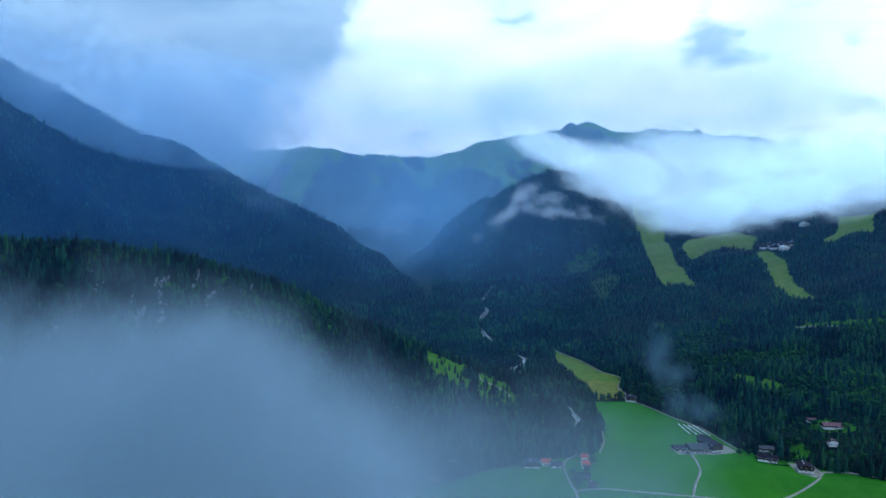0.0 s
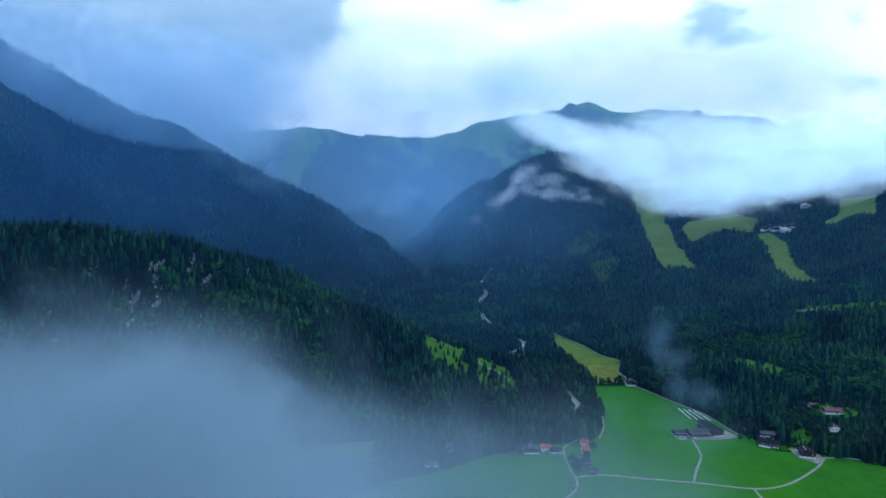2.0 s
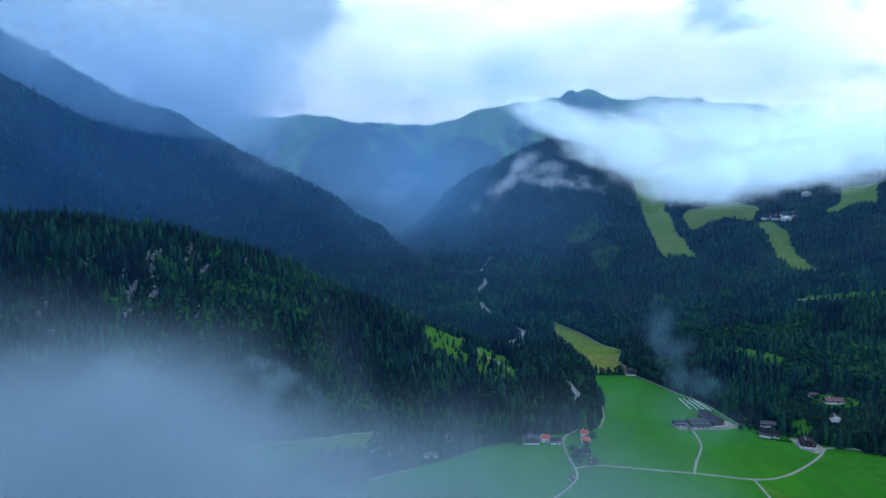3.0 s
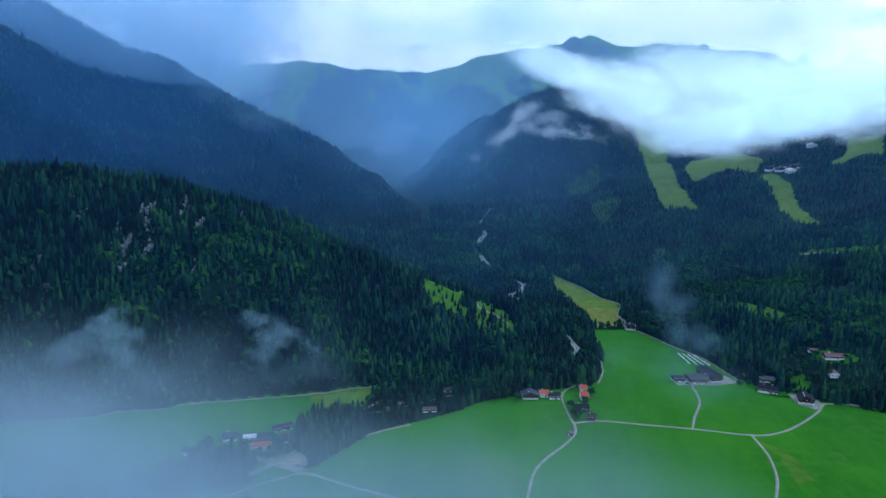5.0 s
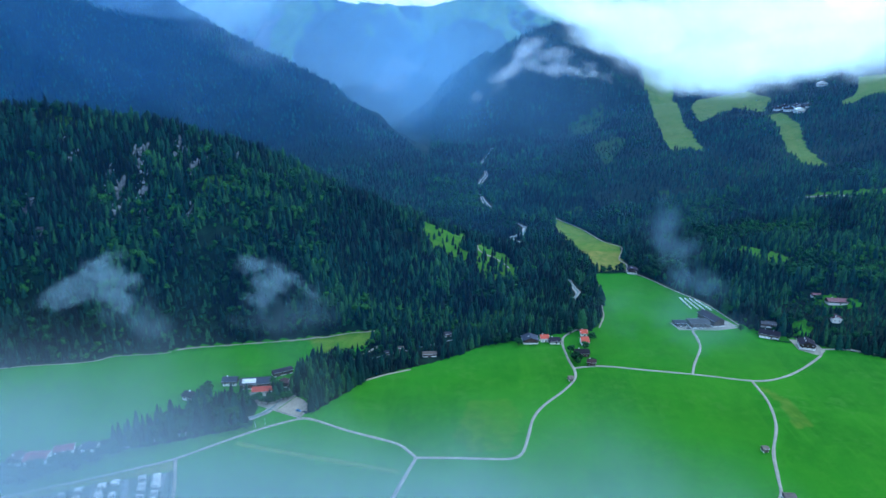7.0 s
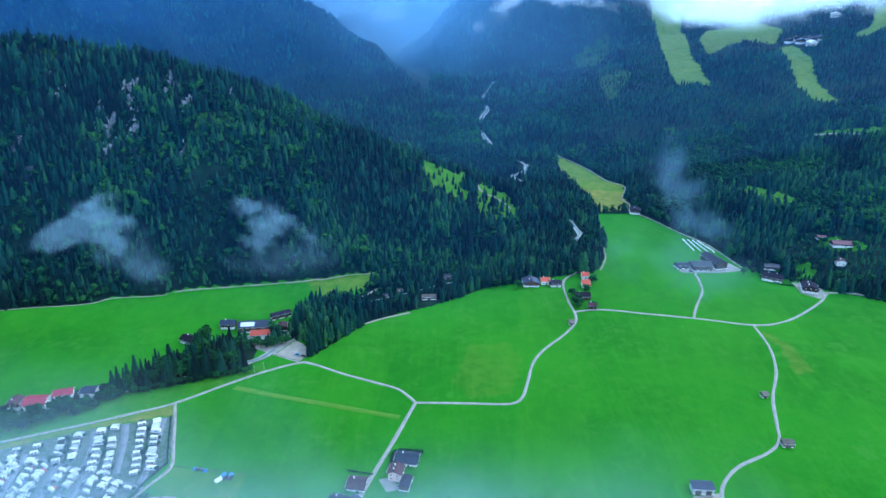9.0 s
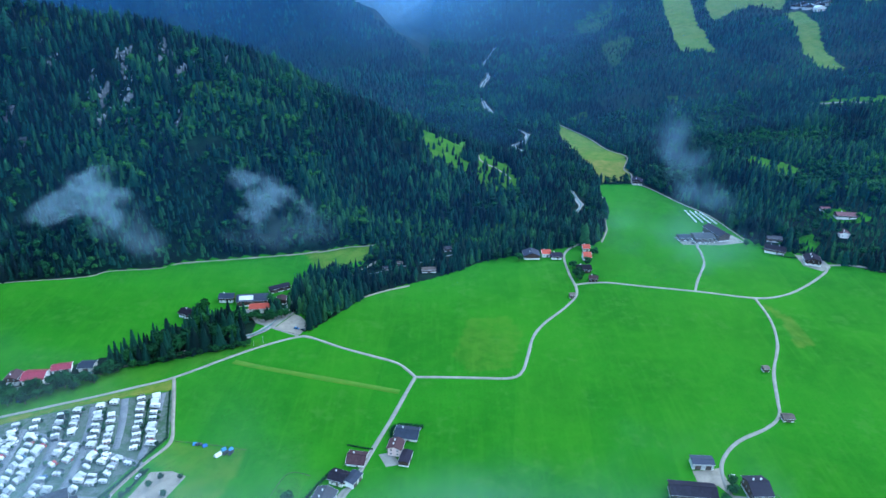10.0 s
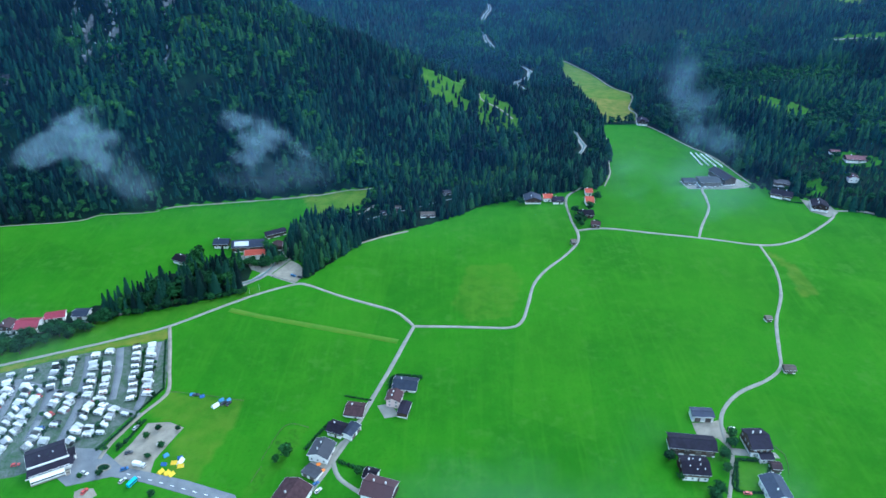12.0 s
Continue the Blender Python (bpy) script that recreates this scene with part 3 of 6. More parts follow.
lane("road", [(-178, 443), (-171, 423), (-164.8, 403.3), (-158.6, 384), (-160, 375), (-167, 362.3), (-175, 342), (-177, 330)], 2.2, GRAVEL, "gravel track along the hedge of the camp site", lift=0.24, seed=9)
lane("footpath", [(-420, 556), (-360, 573), (-318, 581), (-298, 587), (-287, 595.5), (-248, 602), (-234, 608.5), (-187, 619.5), (-134, 630.5), (-110, 637.5), (-85, 646.5), (-60, 654)], 0.55, GRAVEL,
     "pale gravel path at the foot of the wooded spur", lift=0.38, category="path", seed=10)
lane("footpath", [(-61, 556), (-46, 566), (-34, 572), (-24, 577)], 2.2, GRAVEL, "short gravel path by the trees", category="path", seed=11)
lane("footpath", [(232, 838), (240, 870), (236, 890), (250, 930), (250, 948), (232, 972), (214, 1034), (182, 1102)], 1.8, GRAVEL, "gravel path up along the hay field", category="path", seed=12)
lane("footpath", [(306, 676), (292, 736), (272, 775), (250, 820), (236, 838)], 1.8, GRAVEL, "gravel farm track along the wood's edge", lift=0.3, category="path", seed=13)
lane("footpath", [(47, 850), (50, 835), (66, 831), (79, 820), (84, 812)], 2.2, GRAVEL, "pale forest track across the clearing", lift=0.5, category="path", seed=14)
lane("footpath", [(520, 1016), (572, 992), (615, 944), (660, 900)], 3.0, GRAVEL, "forest road across the east slope", lift=0.5, category="path", seed=15)
lane("footpath", [(160, 669), (172, 700), (176, 725), (187, 767), (186, 800)], 1.6, GRAVEL, "path between the stream wood and the meadow", lift=0.25, category="path", seed=16)
lane("footpath", [(-82, 590), (-77, 594), (-66, 607), (-55, 622)], 2.4, GRAVEL, "pale gravel track through the stream wood", lift=0.4, category="path", seed=18)
lane("mown_strip", [(-143, 463), (-120, 456), (-70, 443), (-25, 431)], 4.6, STRAW, "yellowish mown strip across the meadow", 0.1, category="grass", seed=17)
apron("car_park", [(-124, 507), (-103.3, 498.6), (-99.5, 508), (-100.7, 515.2), (-106, 523), (-112.9, 527.7)], GRAVEL, "triangular gravel car park beside the lane")
apron("yard", [(-146, 524), (-140, 514), (-128, 508), (-123, 505), (-104, 496), (-104, 500), (-124, 509), (-113, 529), (-112, 538), (-122, 540), (-126, 525), (-132, 518), (-140, 522), (-150, 536), (-154, 532)],
      ASPHALT, "paved farm drive beside the gravel car park", 0.13)
apron("camp_ground", [(-320, 360), (-264.8, 395), (-222.2, 414.5), (-177, 428.5), (-173.7, 430), (-166, 405), (-160.8, 384), (-171.5, 363.1), (-181.7, 338), (-215, 318), (-320, 290)], PITCH,
      "camp site ground of worn turf and gravel", 0.13)
apron("yard", [(-205, 338), (-181, 337), (-175, 334), (-163, 325), (-147, 321.5), (-126, 316.5), (-100, 308), (-96, 300), (-108, 303), (-148, 315), (-166, 318.5), (-186, 312), (-200, 322)], CAMP_ASPHALT,
      "paved forecourt and wide access road with bays", 0.19)
apron("car_park", [(-161, 356), (-149, 357), (-140, 353), (-144, 342), (-148, 330), (-147, 320), (-161, 322), (-170, 328), (-165, 339), (-162, 350)], GRAVEL, "light gravel car park by the camp site", 0.15)
apron("yard", [(147, 361.5), (154, 362), (164, 364), (165, 351), (161, 344), (158, 350), (147, 352)], GRAVEL, "sandy farmyard in front of the shed", 0.14)
apron("yard", [(163, 343), (186, 340), (187, 336), (162, 338)], ASPHALT, "paved drive beside the house", 0.2)
apron("yard", [(-52, 344), (-43, 352), (-52, 334), (-56, 328), (-62, 318), (-70, 324), (-66, 330), (-56, 336)], ASPHALT, "paved forecourt between the houses and the lane", 0.16)
apron("yard", [(-34, 372), (-26, 374), (-21, 364), (-29, 362)], ASPHALT, "paved forecourt by the pink house", 0.16)
apron("yard", [(236, 684), (292, 700), (302, 678), (280, 667), (240, 667)], ASPHALT, "grey yard between the farm buildings", 0.16)
apron("patio", [(-180.4, 308.8), (-177.4, 310.9), (-172.0, 310.9), (-168.3, 306.9), (-172.7, 302.8), (-178.5, 303.4)], GRAVEL, "small gravel patio on the lawn below the hall", 0.15)
apron("yard", [(340, 648), (362, 640), (362, 622), (350, 614), (338, 625)], ASPHALT, "grey yard round the farmhouse", 0.16)
for k, (a, b) in enumerate([((-179.5, 427), (-170.5, 366)), ((-201.5, 420.5), (-188, 374)), ((-218, 412), (-209, 380)), ((-248, 388), (-168, 361.5)), ((-207.6, 382), (-203, 340)),
                            ((-227.3, 384), (-221, 342)), ((-250, 390), (-243, 335))]):
    lane("camp_lane", [a, ((a[0] + b[0]) / 2 + 1, (a[1] + b[1]) / 2), b], 4.2, CAMP_ASPHALT, "grey lane between rows of caravans", 0.24 + 0.02 * k, seed=20 + k)


# ---- woods ----
def spruce_shape(tiers, sides, rng, slim=0.17, blunt=0.0):
    """One spruce, 1 m high: drooping tiers of ragged boughs round a tapering axis."""
    v, f = [], []
    for k in range(tiers):
        low, top = 0.06 + 0.80 * k / tiers, min(1.0, 0.06 + 0.80 * (k + 1) / tiers + 0.20)
        r = slim * ((1 - 0.86 * k / tiers) * (1 - blunt) + blunt * math.sqrt(max(0.08, 1 - (k / tiers) ** 2)))
        base = len(v)
        v.append((0, 0, top))
        turn = rng.uniform(0, 6.28)
        for i in range(sides):
            a = turn + 6.2832 * i / sides
            rr = r * (rng.uniform(0.9, 1.2) if i % 2 else rng.uniform(0.6, 0.85))
            v.append((rr * math.cos(a), rr * math.sin(a), low + (rng.uniform(-0.05, 0.0) if i % 2 else rng.uniform(0.01, 0.05))))
        f += [(base, base + 1 + i, base + 1 + (i + 1) % sides) for i in range(sides)]
    return np.array(v), np.array(f)


def clump_shape(rng, lobes=3, leaves=60, core=1):
    """One broad-leaved crown, 1 m high: a few knotted lobes under a ragged coat of leaf clusters."""
    v, f = [], []
    balls = [(0, 0, 0.52, 0.24)] + [(rng.uniform(-0.2, 0.2), rng.uniform(-0.2, 0.2), rng.uniform(0.36, 0.8), rng.uniform(0.13, 0.21)) for _ in range(lobes - 1)]
    for cx, cy, cz, r in balls:
        bm = bmesh.new()
        bmesh.ops.create_icosphere(bm, subdivisions=core, radius=1)
        base = len(v)
        for p in bm.verts:
            s = r * rng.uniform(0.6, 1.1)
            v.append((cx + p.co.x * s, cy + p.co.y * s, cz + p.co.z * s * 1.15))
        f += [tuple(base + q.index for q in t.verts) for t in bm.faces]
        bm.free()
    for _ in range(leaves):
        cx, cy, cz, r = balls[rng.integers(0, len(balls))]
        d = rng.normal(size=3)
        d /= np.linalg.norm(d)
        d[2] = abs(d[2]) * 1.0 if rng.uniform() < 0.75 else d[2]
        p = np.array((cx, cy, cz)) + d * r * rng.uniform(0.85, 1.3)
        base = len(v)
        size = rng.uniform(0.05, 0.1)
        for _ in range(3):
            v.append(tuple(p + rng.normal(size=3) * size * (1, 1, 0.6)))
        f.append((base, base + 1, base + 2))
    return np.array(v), np.array(f)


def scatter(name, shapes, x, y, tall, material, rng, label, category="woods", sink=0.4, dark=0.0):
    """Many trees as one mesh, each turned, sized and tinted in its own way."""
    z = height(x, y)
    vs, fs, ts, base = [], [], [], 0
    pick = rng.integers(0, len(shapes), len(x))
    for k, (sv, sf) in enumerate(shapes):
        i = np.nonzero(pick == k)[0]
        if not len(i):
            continue
        a = rng.uniform(0, 6.28, len(i))
        wide = tall[i] * rng.uniform(0.8, 1.25, len(i))
        c, s = np.cos(a) * wide, np.sin(a) * wide
        px = x[i][:, None] + c[:, None] * sv[None, :, 0] - s[:, None] * sv[None, :, 1]
        py = y[i][:, None] + s[:, None] * sv[None, :, 0] + c[:, None] * sv[None, :, 1]
        pz = z[i][:, None] - sink + tall[i][:, None] * sv[None, :, 2]
        vs.append(np.stack([px, py, pz], 2).reshape(-1, 3))
        fs.append((sf[None] + base + (np.arange(len(i)) * len(sv))[:, None, None]).reshape(-1, 3))
        patch = 0.5 + 0.55 * fbm(x[i], y[i], 42, 3, 77)
        ts.append(np.repeat(np.clip(0.95 * rng.uniform(0, 1, len(i)) ** 1.4 + 0.62 * patch + 0.2 * fbm(x[i], y[i], 240, 3, 91) - 0.24 - dark, 0, 1), len(sv)))
        base += len(i) * len(sv)
    ob = new(name, big_mesh(name, np.concatenate(vs), np.concatenate(fs), material, np.concatenate(ts)))
    return tagged(ob, label, category, kind="stuff")


def jittered(x0, x1, y0, y1, gap, rng):
    gx_, gy_ = np.meshgrid(np.arange(x0, x1, gap), np.arange(y0, y1, gap))
    x, y = gx_.ravel(), gy_.ravel()
    return x + rng.uniform(-0.48, 0.48, len(x)) * gap, y + rng.uniform(-0.48, 0.48, len(y)) * gap


ROADSIDE = [[(47, 850), (50, 835), (66, 831), (79, 820), (84, 812)], [(-420, 556), (-360, 573), (-318, 581), (-298, 587), (-287, 595.5), (-248, 602), (-234, 608.5), (-187, 619.5), (-134, 630.5), (-110, 637.5), (-85, 646.5), (-60, 654)],
            [(306, 676), (292, 736), (272, 775), (250, 820), (236, 838)], [(520, 1016), (572, 992), (615, 944), (660, 900)], [(-61, 556), (-46, 566), (-34, 572), (-24, 577)],
            [(232, 838), (240, 870), (236, 890), (250, 930), (250, 948), (232, 972), (214, 1034), (182, 1102)], [(119.7, 643.9), (140, 668)], [(-80, 588), (-66, 607), (-55, 622)], [(-74, 583), (-60, 600)]]
STREAM = [(-300, 418, 2), (-240, 445, 2), (-205, 462, 2), (-135, 500, 2), (-118, 545, 1.0), (-90, 575, 0.7), (-66, 592, 0.7), (-30, 612, 0.6), (20, 640, 0.6), (80, 668, 0.6), (118, 690, 0.8), (140, 724, 1.8),
          (157, 763, 3.6), (156, 777, 3.0), (150, 830, 1), (136, 880, 1), (120, 936, 2.0), (104, 978, 4.4), (122, 1000, 4.8), (130, 1035, 3.6), (118, 1066, 1.5), (110, 1082, 3.2), (104, 1104, 2.8), (92, 1135, 1.4), (84, 1165, 4.2),
          (78, 1200, 4.8), (77, 1225, 3), (75, 1250, 1.0), (74, 1290, 1.2), (79, 1335, 4.5), (84, 1365, 6), (88, 1390, 5), (97, 1425, 4), (98, 1480, 1.8), (96, 1560, 2.6), (112, 1640, 2.2), (131, 1730, 2.6)]
YARDS = [(88, 634, 13), (101, 638, 9), (110, 634, 9), (141, 651, 9), (137, 632, 10), (131, 608, 11), (136, 590, 8), (263, 677, 15), (280, 690, 19), (333, 677, 12), (323, 653, 13),
         (348, 630, 14), (415, 706, 14), (398, 673, 11), (238, 836, 11), (-132, 565, 12), (-127, 546, 9), (402, 722, 7), (716, 1444, 30), (722, 1480, 30), (735, 1500, 25), (875, 1646, 18), (-66, 570, 6), (-8, 600, 10), (-8, 588, 9), (9, 642, 7), (9, 632, 6), (-34, 610, 6), (-35, 601, 5), (-47, 601, 6)]


def wooded(x, y, rng):
    w, dry, rock = zones(x, y)
    keep = rng.uniform(0, 1, len(x)) < np.where(w > 0.9, 1.0, np.where(w > 0.5, 0.35, np.where(w > 0.1, 0.17, 0.0)))
    keep &= rng.uniform(0, 1, len(x)) > np.clip(rock * 1.2 - 0.1, 0, 0.85)
    for line in ROADSIDE:
        keep &= to_line(x, y, line)[0] > 3.2
    d, (wide,) = to_line(x, y, STREAM)
    keep &= d > np.where(wide > 2.2, wide + 3.0, 0.3)
    for crest, room in ((WEST, 40), (SPUR, 50)):
        line_x, line_y = [p[0] for p in crest], [p[1] for p in crest]
        reach = 905 if crest is SPUR else 2300
        keep &= (x > -20) | (y > reach) | (y < np.interp(x, line_x, line_y) + room)
    for cx, cy, r in YARDS:
        keep &= np.hypot(x - cx, y - cy) > r
    return keep & ~((x < -135) & (y < 535))


rng = np.random.default_rng(7)
FINE = [spruce_shape(6, 9, rng, s, 0.1) for s in (0.19, 0.22)] + [spruce_shape(5, 9, rng, s, 0.4) for s in (0.21, 0.25)] + [spruce_shape(5, 9, rng, 0.28, 0.75)]
MID = [spruce_shape(4, 8, rng, s, 0.1) for s in (0.20, 0.23)] + [spruce_shape(4, 8, rng, s, 0.5) for s in (0.23, 0.28)]
COARSE = [spruce_shape(3, 6, rng, s, 0.4) for s in (0.28, 0.34)]
CLUMPS = [clump_shape(rng, n, 36) for n in (2, 3, 3)]


# low growth round the houses on the east slope
ORCHARD = [(345, 640), (440, 630), (470, 700), (440, 735), (390, 730), (350, 700)]


def forest(name, x0, x1, y0, y1, gap, shapes, tall, label, leafy=0.1, dark=0.0):
    x, y = jittered(x0, x1, y0, y1, gap, rng)
    k = wooded(x, y, rng) & (fbm(x, y, 26, 3, 9) > -0.98)
    x, y = x[k], y[k]
    stand = 0.85 + 0.3 * vnoise(x / 45, y / 45, 14)
    h = rng.uniform(*tall, len(x)) * stand * np.where(rng.uniform(0, 1, len(x)) < 0.12, 1.3, 1.0)
    h = np.where(inside(x, y, ORCHARD), h * 0.5, h)
    broad = rng.uniform(0, 1, len(x)) < np.where(inside(x, y, ORCHARD), 0.5, leafy) * np.clip(1 + 3.0 * fbm(x, y, 70, 3, 17), 0, 4)
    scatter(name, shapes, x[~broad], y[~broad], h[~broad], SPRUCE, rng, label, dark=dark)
    if broad.sum():
        scatter("broadleaf_woods", CLUMPS, x[broad], y[broad], h[broad] * 0.85, LEAVES, rng, "lighter green broad-leaved trees among the spruces")


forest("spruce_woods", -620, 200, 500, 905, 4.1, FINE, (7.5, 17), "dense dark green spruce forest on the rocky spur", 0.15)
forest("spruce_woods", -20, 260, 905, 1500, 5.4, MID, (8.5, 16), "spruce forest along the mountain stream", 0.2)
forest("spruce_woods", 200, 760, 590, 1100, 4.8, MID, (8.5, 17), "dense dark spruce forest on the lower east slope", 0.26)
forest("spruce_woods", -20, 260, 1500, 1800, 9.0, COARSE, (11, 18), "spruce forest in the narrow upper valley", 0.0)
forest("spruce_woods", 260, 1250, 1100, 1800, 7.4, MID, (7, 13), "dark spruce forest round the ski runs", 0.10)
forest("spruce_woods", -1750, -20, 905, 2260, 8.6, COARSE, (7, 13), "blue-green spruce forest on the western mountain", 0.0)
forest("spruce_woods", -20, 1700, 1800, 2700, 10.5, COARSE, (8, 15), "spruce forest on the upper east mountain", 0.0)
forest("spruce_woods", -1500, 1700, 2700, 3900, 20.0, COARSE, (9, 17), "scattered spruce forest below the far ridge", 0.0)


# ---- the stream in its gravel bed ----
def bed(name, points, widths, material, lift, label, category):
    c = smooth_line(points, 4.0)
    d = np.gradient(c, axis=0)
    n = np.stack([-d[:, 1], d[:, 0]], 1) / np.maximum(np.hypot(d[:, 0], d[:, 1]), 1e-6)[:, None]
    wide = widths(np.linspace(0, 1, len(c)), c) * (1 + 0.55 * vnoise(c[:, 0] / 11, c[:, 1] / 11, 8))
    v = []
    for side in (-1, -0.5, 0, 0.5, 1):
        q = c + n * (wide * (side + 0.25 * vnoise(c[:, 0] / 9, c[:, 1] / 9 + side * 3, 3)))[:, None]
        v.append(np.stack([q[:, 0], q[:, 1], height(q[:, 0], q[:, 1]) + lift + 0.15 * abs(side)], 1))
    v = np.stack(v, 1).reshape(-1, 3)
    i = (np.arange(len(c) - 1)[:, None] * 5 + np.arange(4)[None, :]).ravel()
    return tagged(new(name, big_mesh(name, v, np.stack([i + 5, i + 6, i + 1, i], 1), material)), label, category, kind="structure")


stream_line = [p[:2] for p in STREAM]
bed("stream_bed", stream_line, lambda f, c: to_line(c[:, 0], c[:, 1], STREAM)[1][0], RIVERBED, 0.35, "pale gravel bed of a mountain stream among spruces", "stream bed")
water = Nodes("stream_water")
water.bump(water.noise(1.2, 3), 0.1)
bed("water", stream_line, lambda f, c: 0.3 * to_line(c[:, 0], c[:, 1], STREAM)[1][0], water.done((0.10, 0.17, 0.17), 0.15, 0.0, 0.5), 0.75, "narrow grey-green mountain stream", "water")


# ---- mist and cloud ----
def veil(parent, x, y, z, half_wide, half_high, material, roll=0.0, bulge=0.12, lean=0.2):
    """One bulging layer of a cloud, hollow side away from the valley's mouth."""
    a, b = np.meshgrid(np.linspace(-1, 1, 17), np.linspace(-1, 1, 11))
    r2 = np.clip(a * a + b * b, 0, 2)
    v = np.stack([a * half_wide, bulge * half_wide * r2 + lean * half_high * b, b * half_high], 2).reshape(-1, 3)
    i = (np.arange(10)[:, None] * 17 + np.arange(16)[None, :]).ravel()
    ob = new("layer", big_mesh("layer", v, np.stack([i, i + 1, i + 18, i + 17], 1), material))
    ob.data.polygons.foreach_set("use_smooth", np.ones(len(ob.data.polygons), bool))
    ob.parent = parent
    ob.matrix_basis = pose(x, y, z, 0, roll, 0)
    return ob


def cloud(name, label, category, layers, density, size, ragged, hollow, soft, tone=(0.5, 0.56, 0.62), streak=1.0, bulge=0.0, lean=0.0):
    """A cloud of a few layers: x, y, z, half its width, half its height, roll. A dense layer is a stack of thin sheets."""
    base = new(name)
    base.location = layers[0][:3]
    sheets = max(1, math.ceil(math.log(1 - density) / math.log(1 - (0.138 if density > 0.5 else 0.235))))
    for x, y, z, w, h, roll in layers:
        m = make_mist(name, 1 - (1 - density) ** (1 / sheets), size, ragged, hollow, soft, tone, (0.37 * x + 0.11 * y + 0.53 * z) % 40, streak)
        for k in range(sheets):
            veil(base, x - layers[0][0], y - layers[0][1] + k * max(0.4, 0.012 * w), z - layers[0][2], w, h, m, roll, bulge, lean)
    return tagged(base, label, category)


# blue light scattered by the air, painted as the tone of thin sheets
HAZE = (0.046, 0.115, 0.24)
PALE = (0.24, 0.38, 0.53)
GREY = (0.176, 0.243, 0.302)
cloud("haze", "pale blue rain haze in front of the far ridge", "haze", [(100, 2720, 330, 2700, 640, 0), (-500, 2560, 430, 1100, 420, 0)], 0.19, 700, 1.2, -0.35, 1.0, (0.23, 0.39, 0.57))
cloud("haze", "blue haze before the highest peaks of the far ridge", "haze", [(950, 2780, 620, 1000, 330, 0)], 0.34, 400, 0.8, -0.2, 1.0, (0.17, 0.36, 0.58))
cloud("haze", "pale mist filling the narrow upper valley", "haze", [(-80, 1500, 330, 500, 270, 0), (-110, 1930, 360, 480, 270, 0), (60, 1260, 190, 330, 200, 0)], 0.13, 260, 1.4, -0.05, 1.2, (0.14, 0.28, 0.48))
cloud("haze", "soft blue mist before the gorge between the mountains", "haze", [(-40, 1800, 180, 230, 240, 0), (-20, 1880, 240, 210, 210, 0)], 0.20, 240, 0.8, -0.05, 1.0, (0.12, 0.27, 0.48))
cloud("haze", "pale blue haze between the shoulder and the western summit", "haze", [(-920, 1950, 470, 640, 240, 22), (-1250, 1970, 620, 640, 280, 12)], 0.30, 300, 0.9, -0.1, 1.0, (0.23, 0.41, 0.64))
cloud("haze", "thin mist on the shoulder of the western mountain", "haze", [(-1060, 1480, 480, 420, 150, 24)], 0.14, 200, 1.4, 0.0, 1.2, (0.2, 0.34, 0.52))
cloud("rain_cloud", "soft grey-blue rain cloud over the western end of the far ridge", "cloud", [(-1080, 2950, 560, 640, 330, 0), (-900, 2800, 640, 520, 260, 12)], 0.6, 500, 0.7, -0.05, 0.9, (0.40, 0.55, 0.72))
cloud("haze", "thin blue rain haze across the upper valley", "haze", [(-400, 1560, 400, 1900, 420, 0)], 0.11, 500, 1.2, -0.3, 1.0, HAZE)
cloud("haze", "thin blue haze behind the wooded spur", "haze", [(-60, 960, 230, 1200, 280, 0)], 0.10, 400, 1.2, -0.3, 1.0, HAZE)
# sheet added to tint the forests behind it blue, as distant air would
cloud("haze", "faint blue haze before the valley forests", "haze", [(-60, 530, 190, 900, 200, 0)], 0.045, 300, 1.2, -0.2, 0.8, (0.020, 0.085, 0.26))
cloud("rain_cloud", "grey-blue rain cloud draped over the western summit", "cloud", [(-1180, 1750, 640, 420, 130, 22), (-1400, 1850, 760, 600, 260, 12)], 0.65, 240, 3.0, 0.1, 1.0, (0.36, 0.47, 0.6))
WHITE_CLOUD = (0.84, 0.93, 0.99)
cloud("cloud_bank", "bright white cloud bank lying across the eastern slope", "cloud",
      [(243, 1505, 365, 165, 48, 16), (370, 1470, 318, 210, 78, 14), (560, 1515, 290, 290, 120, 6), (555, 1450, 240, 165, 72, -4), (790, 1525, 318, 320, 125, -2), (960, 1545, 332, 320, 135, -4), (620, 1490, 355, 270, 84, 5),
       (740, 1480, 270, 230, 70, -6), (1180, 1565, 350, 360, 160, 0)],
      0.69, 95, 1.6, 0.02, 0.85, WHITE_CLOUD, 1.8)
cloud("cloud_wisp", "torn white cloud wisp clinging to the wooded slope", "cloud",
      [(162, 1790, 211, 130, 36, -35), (250, 1786, 252, 100, 50, -12), (212, 1784, 272, 64, 38, -30), (385, 1790, 221, 90, 32, 18), (305, 1788, 222, 84, 30, 0)], 0.54, 44, 3.0, 0.2, 1.4, (0.5, 0.55, 0.61), 1.5)
WISP = (0.165, 0.255, 0.31)
cloud("cloud_wisp", "thin white mist wisp in front of the spur forest", "cloud",
      [(-311, 575, 70, 52, 15, -23), (-272, 573, 86, 34, 25, -20), (-277, 571, 97, 22, 16, -35), (-290, 577, 77, 48, 17, -25), (-268, 576, 68, 32, 28, 10)], 0.36, 17, 2.6, 0.16, 1.1, WISP, 1.5)
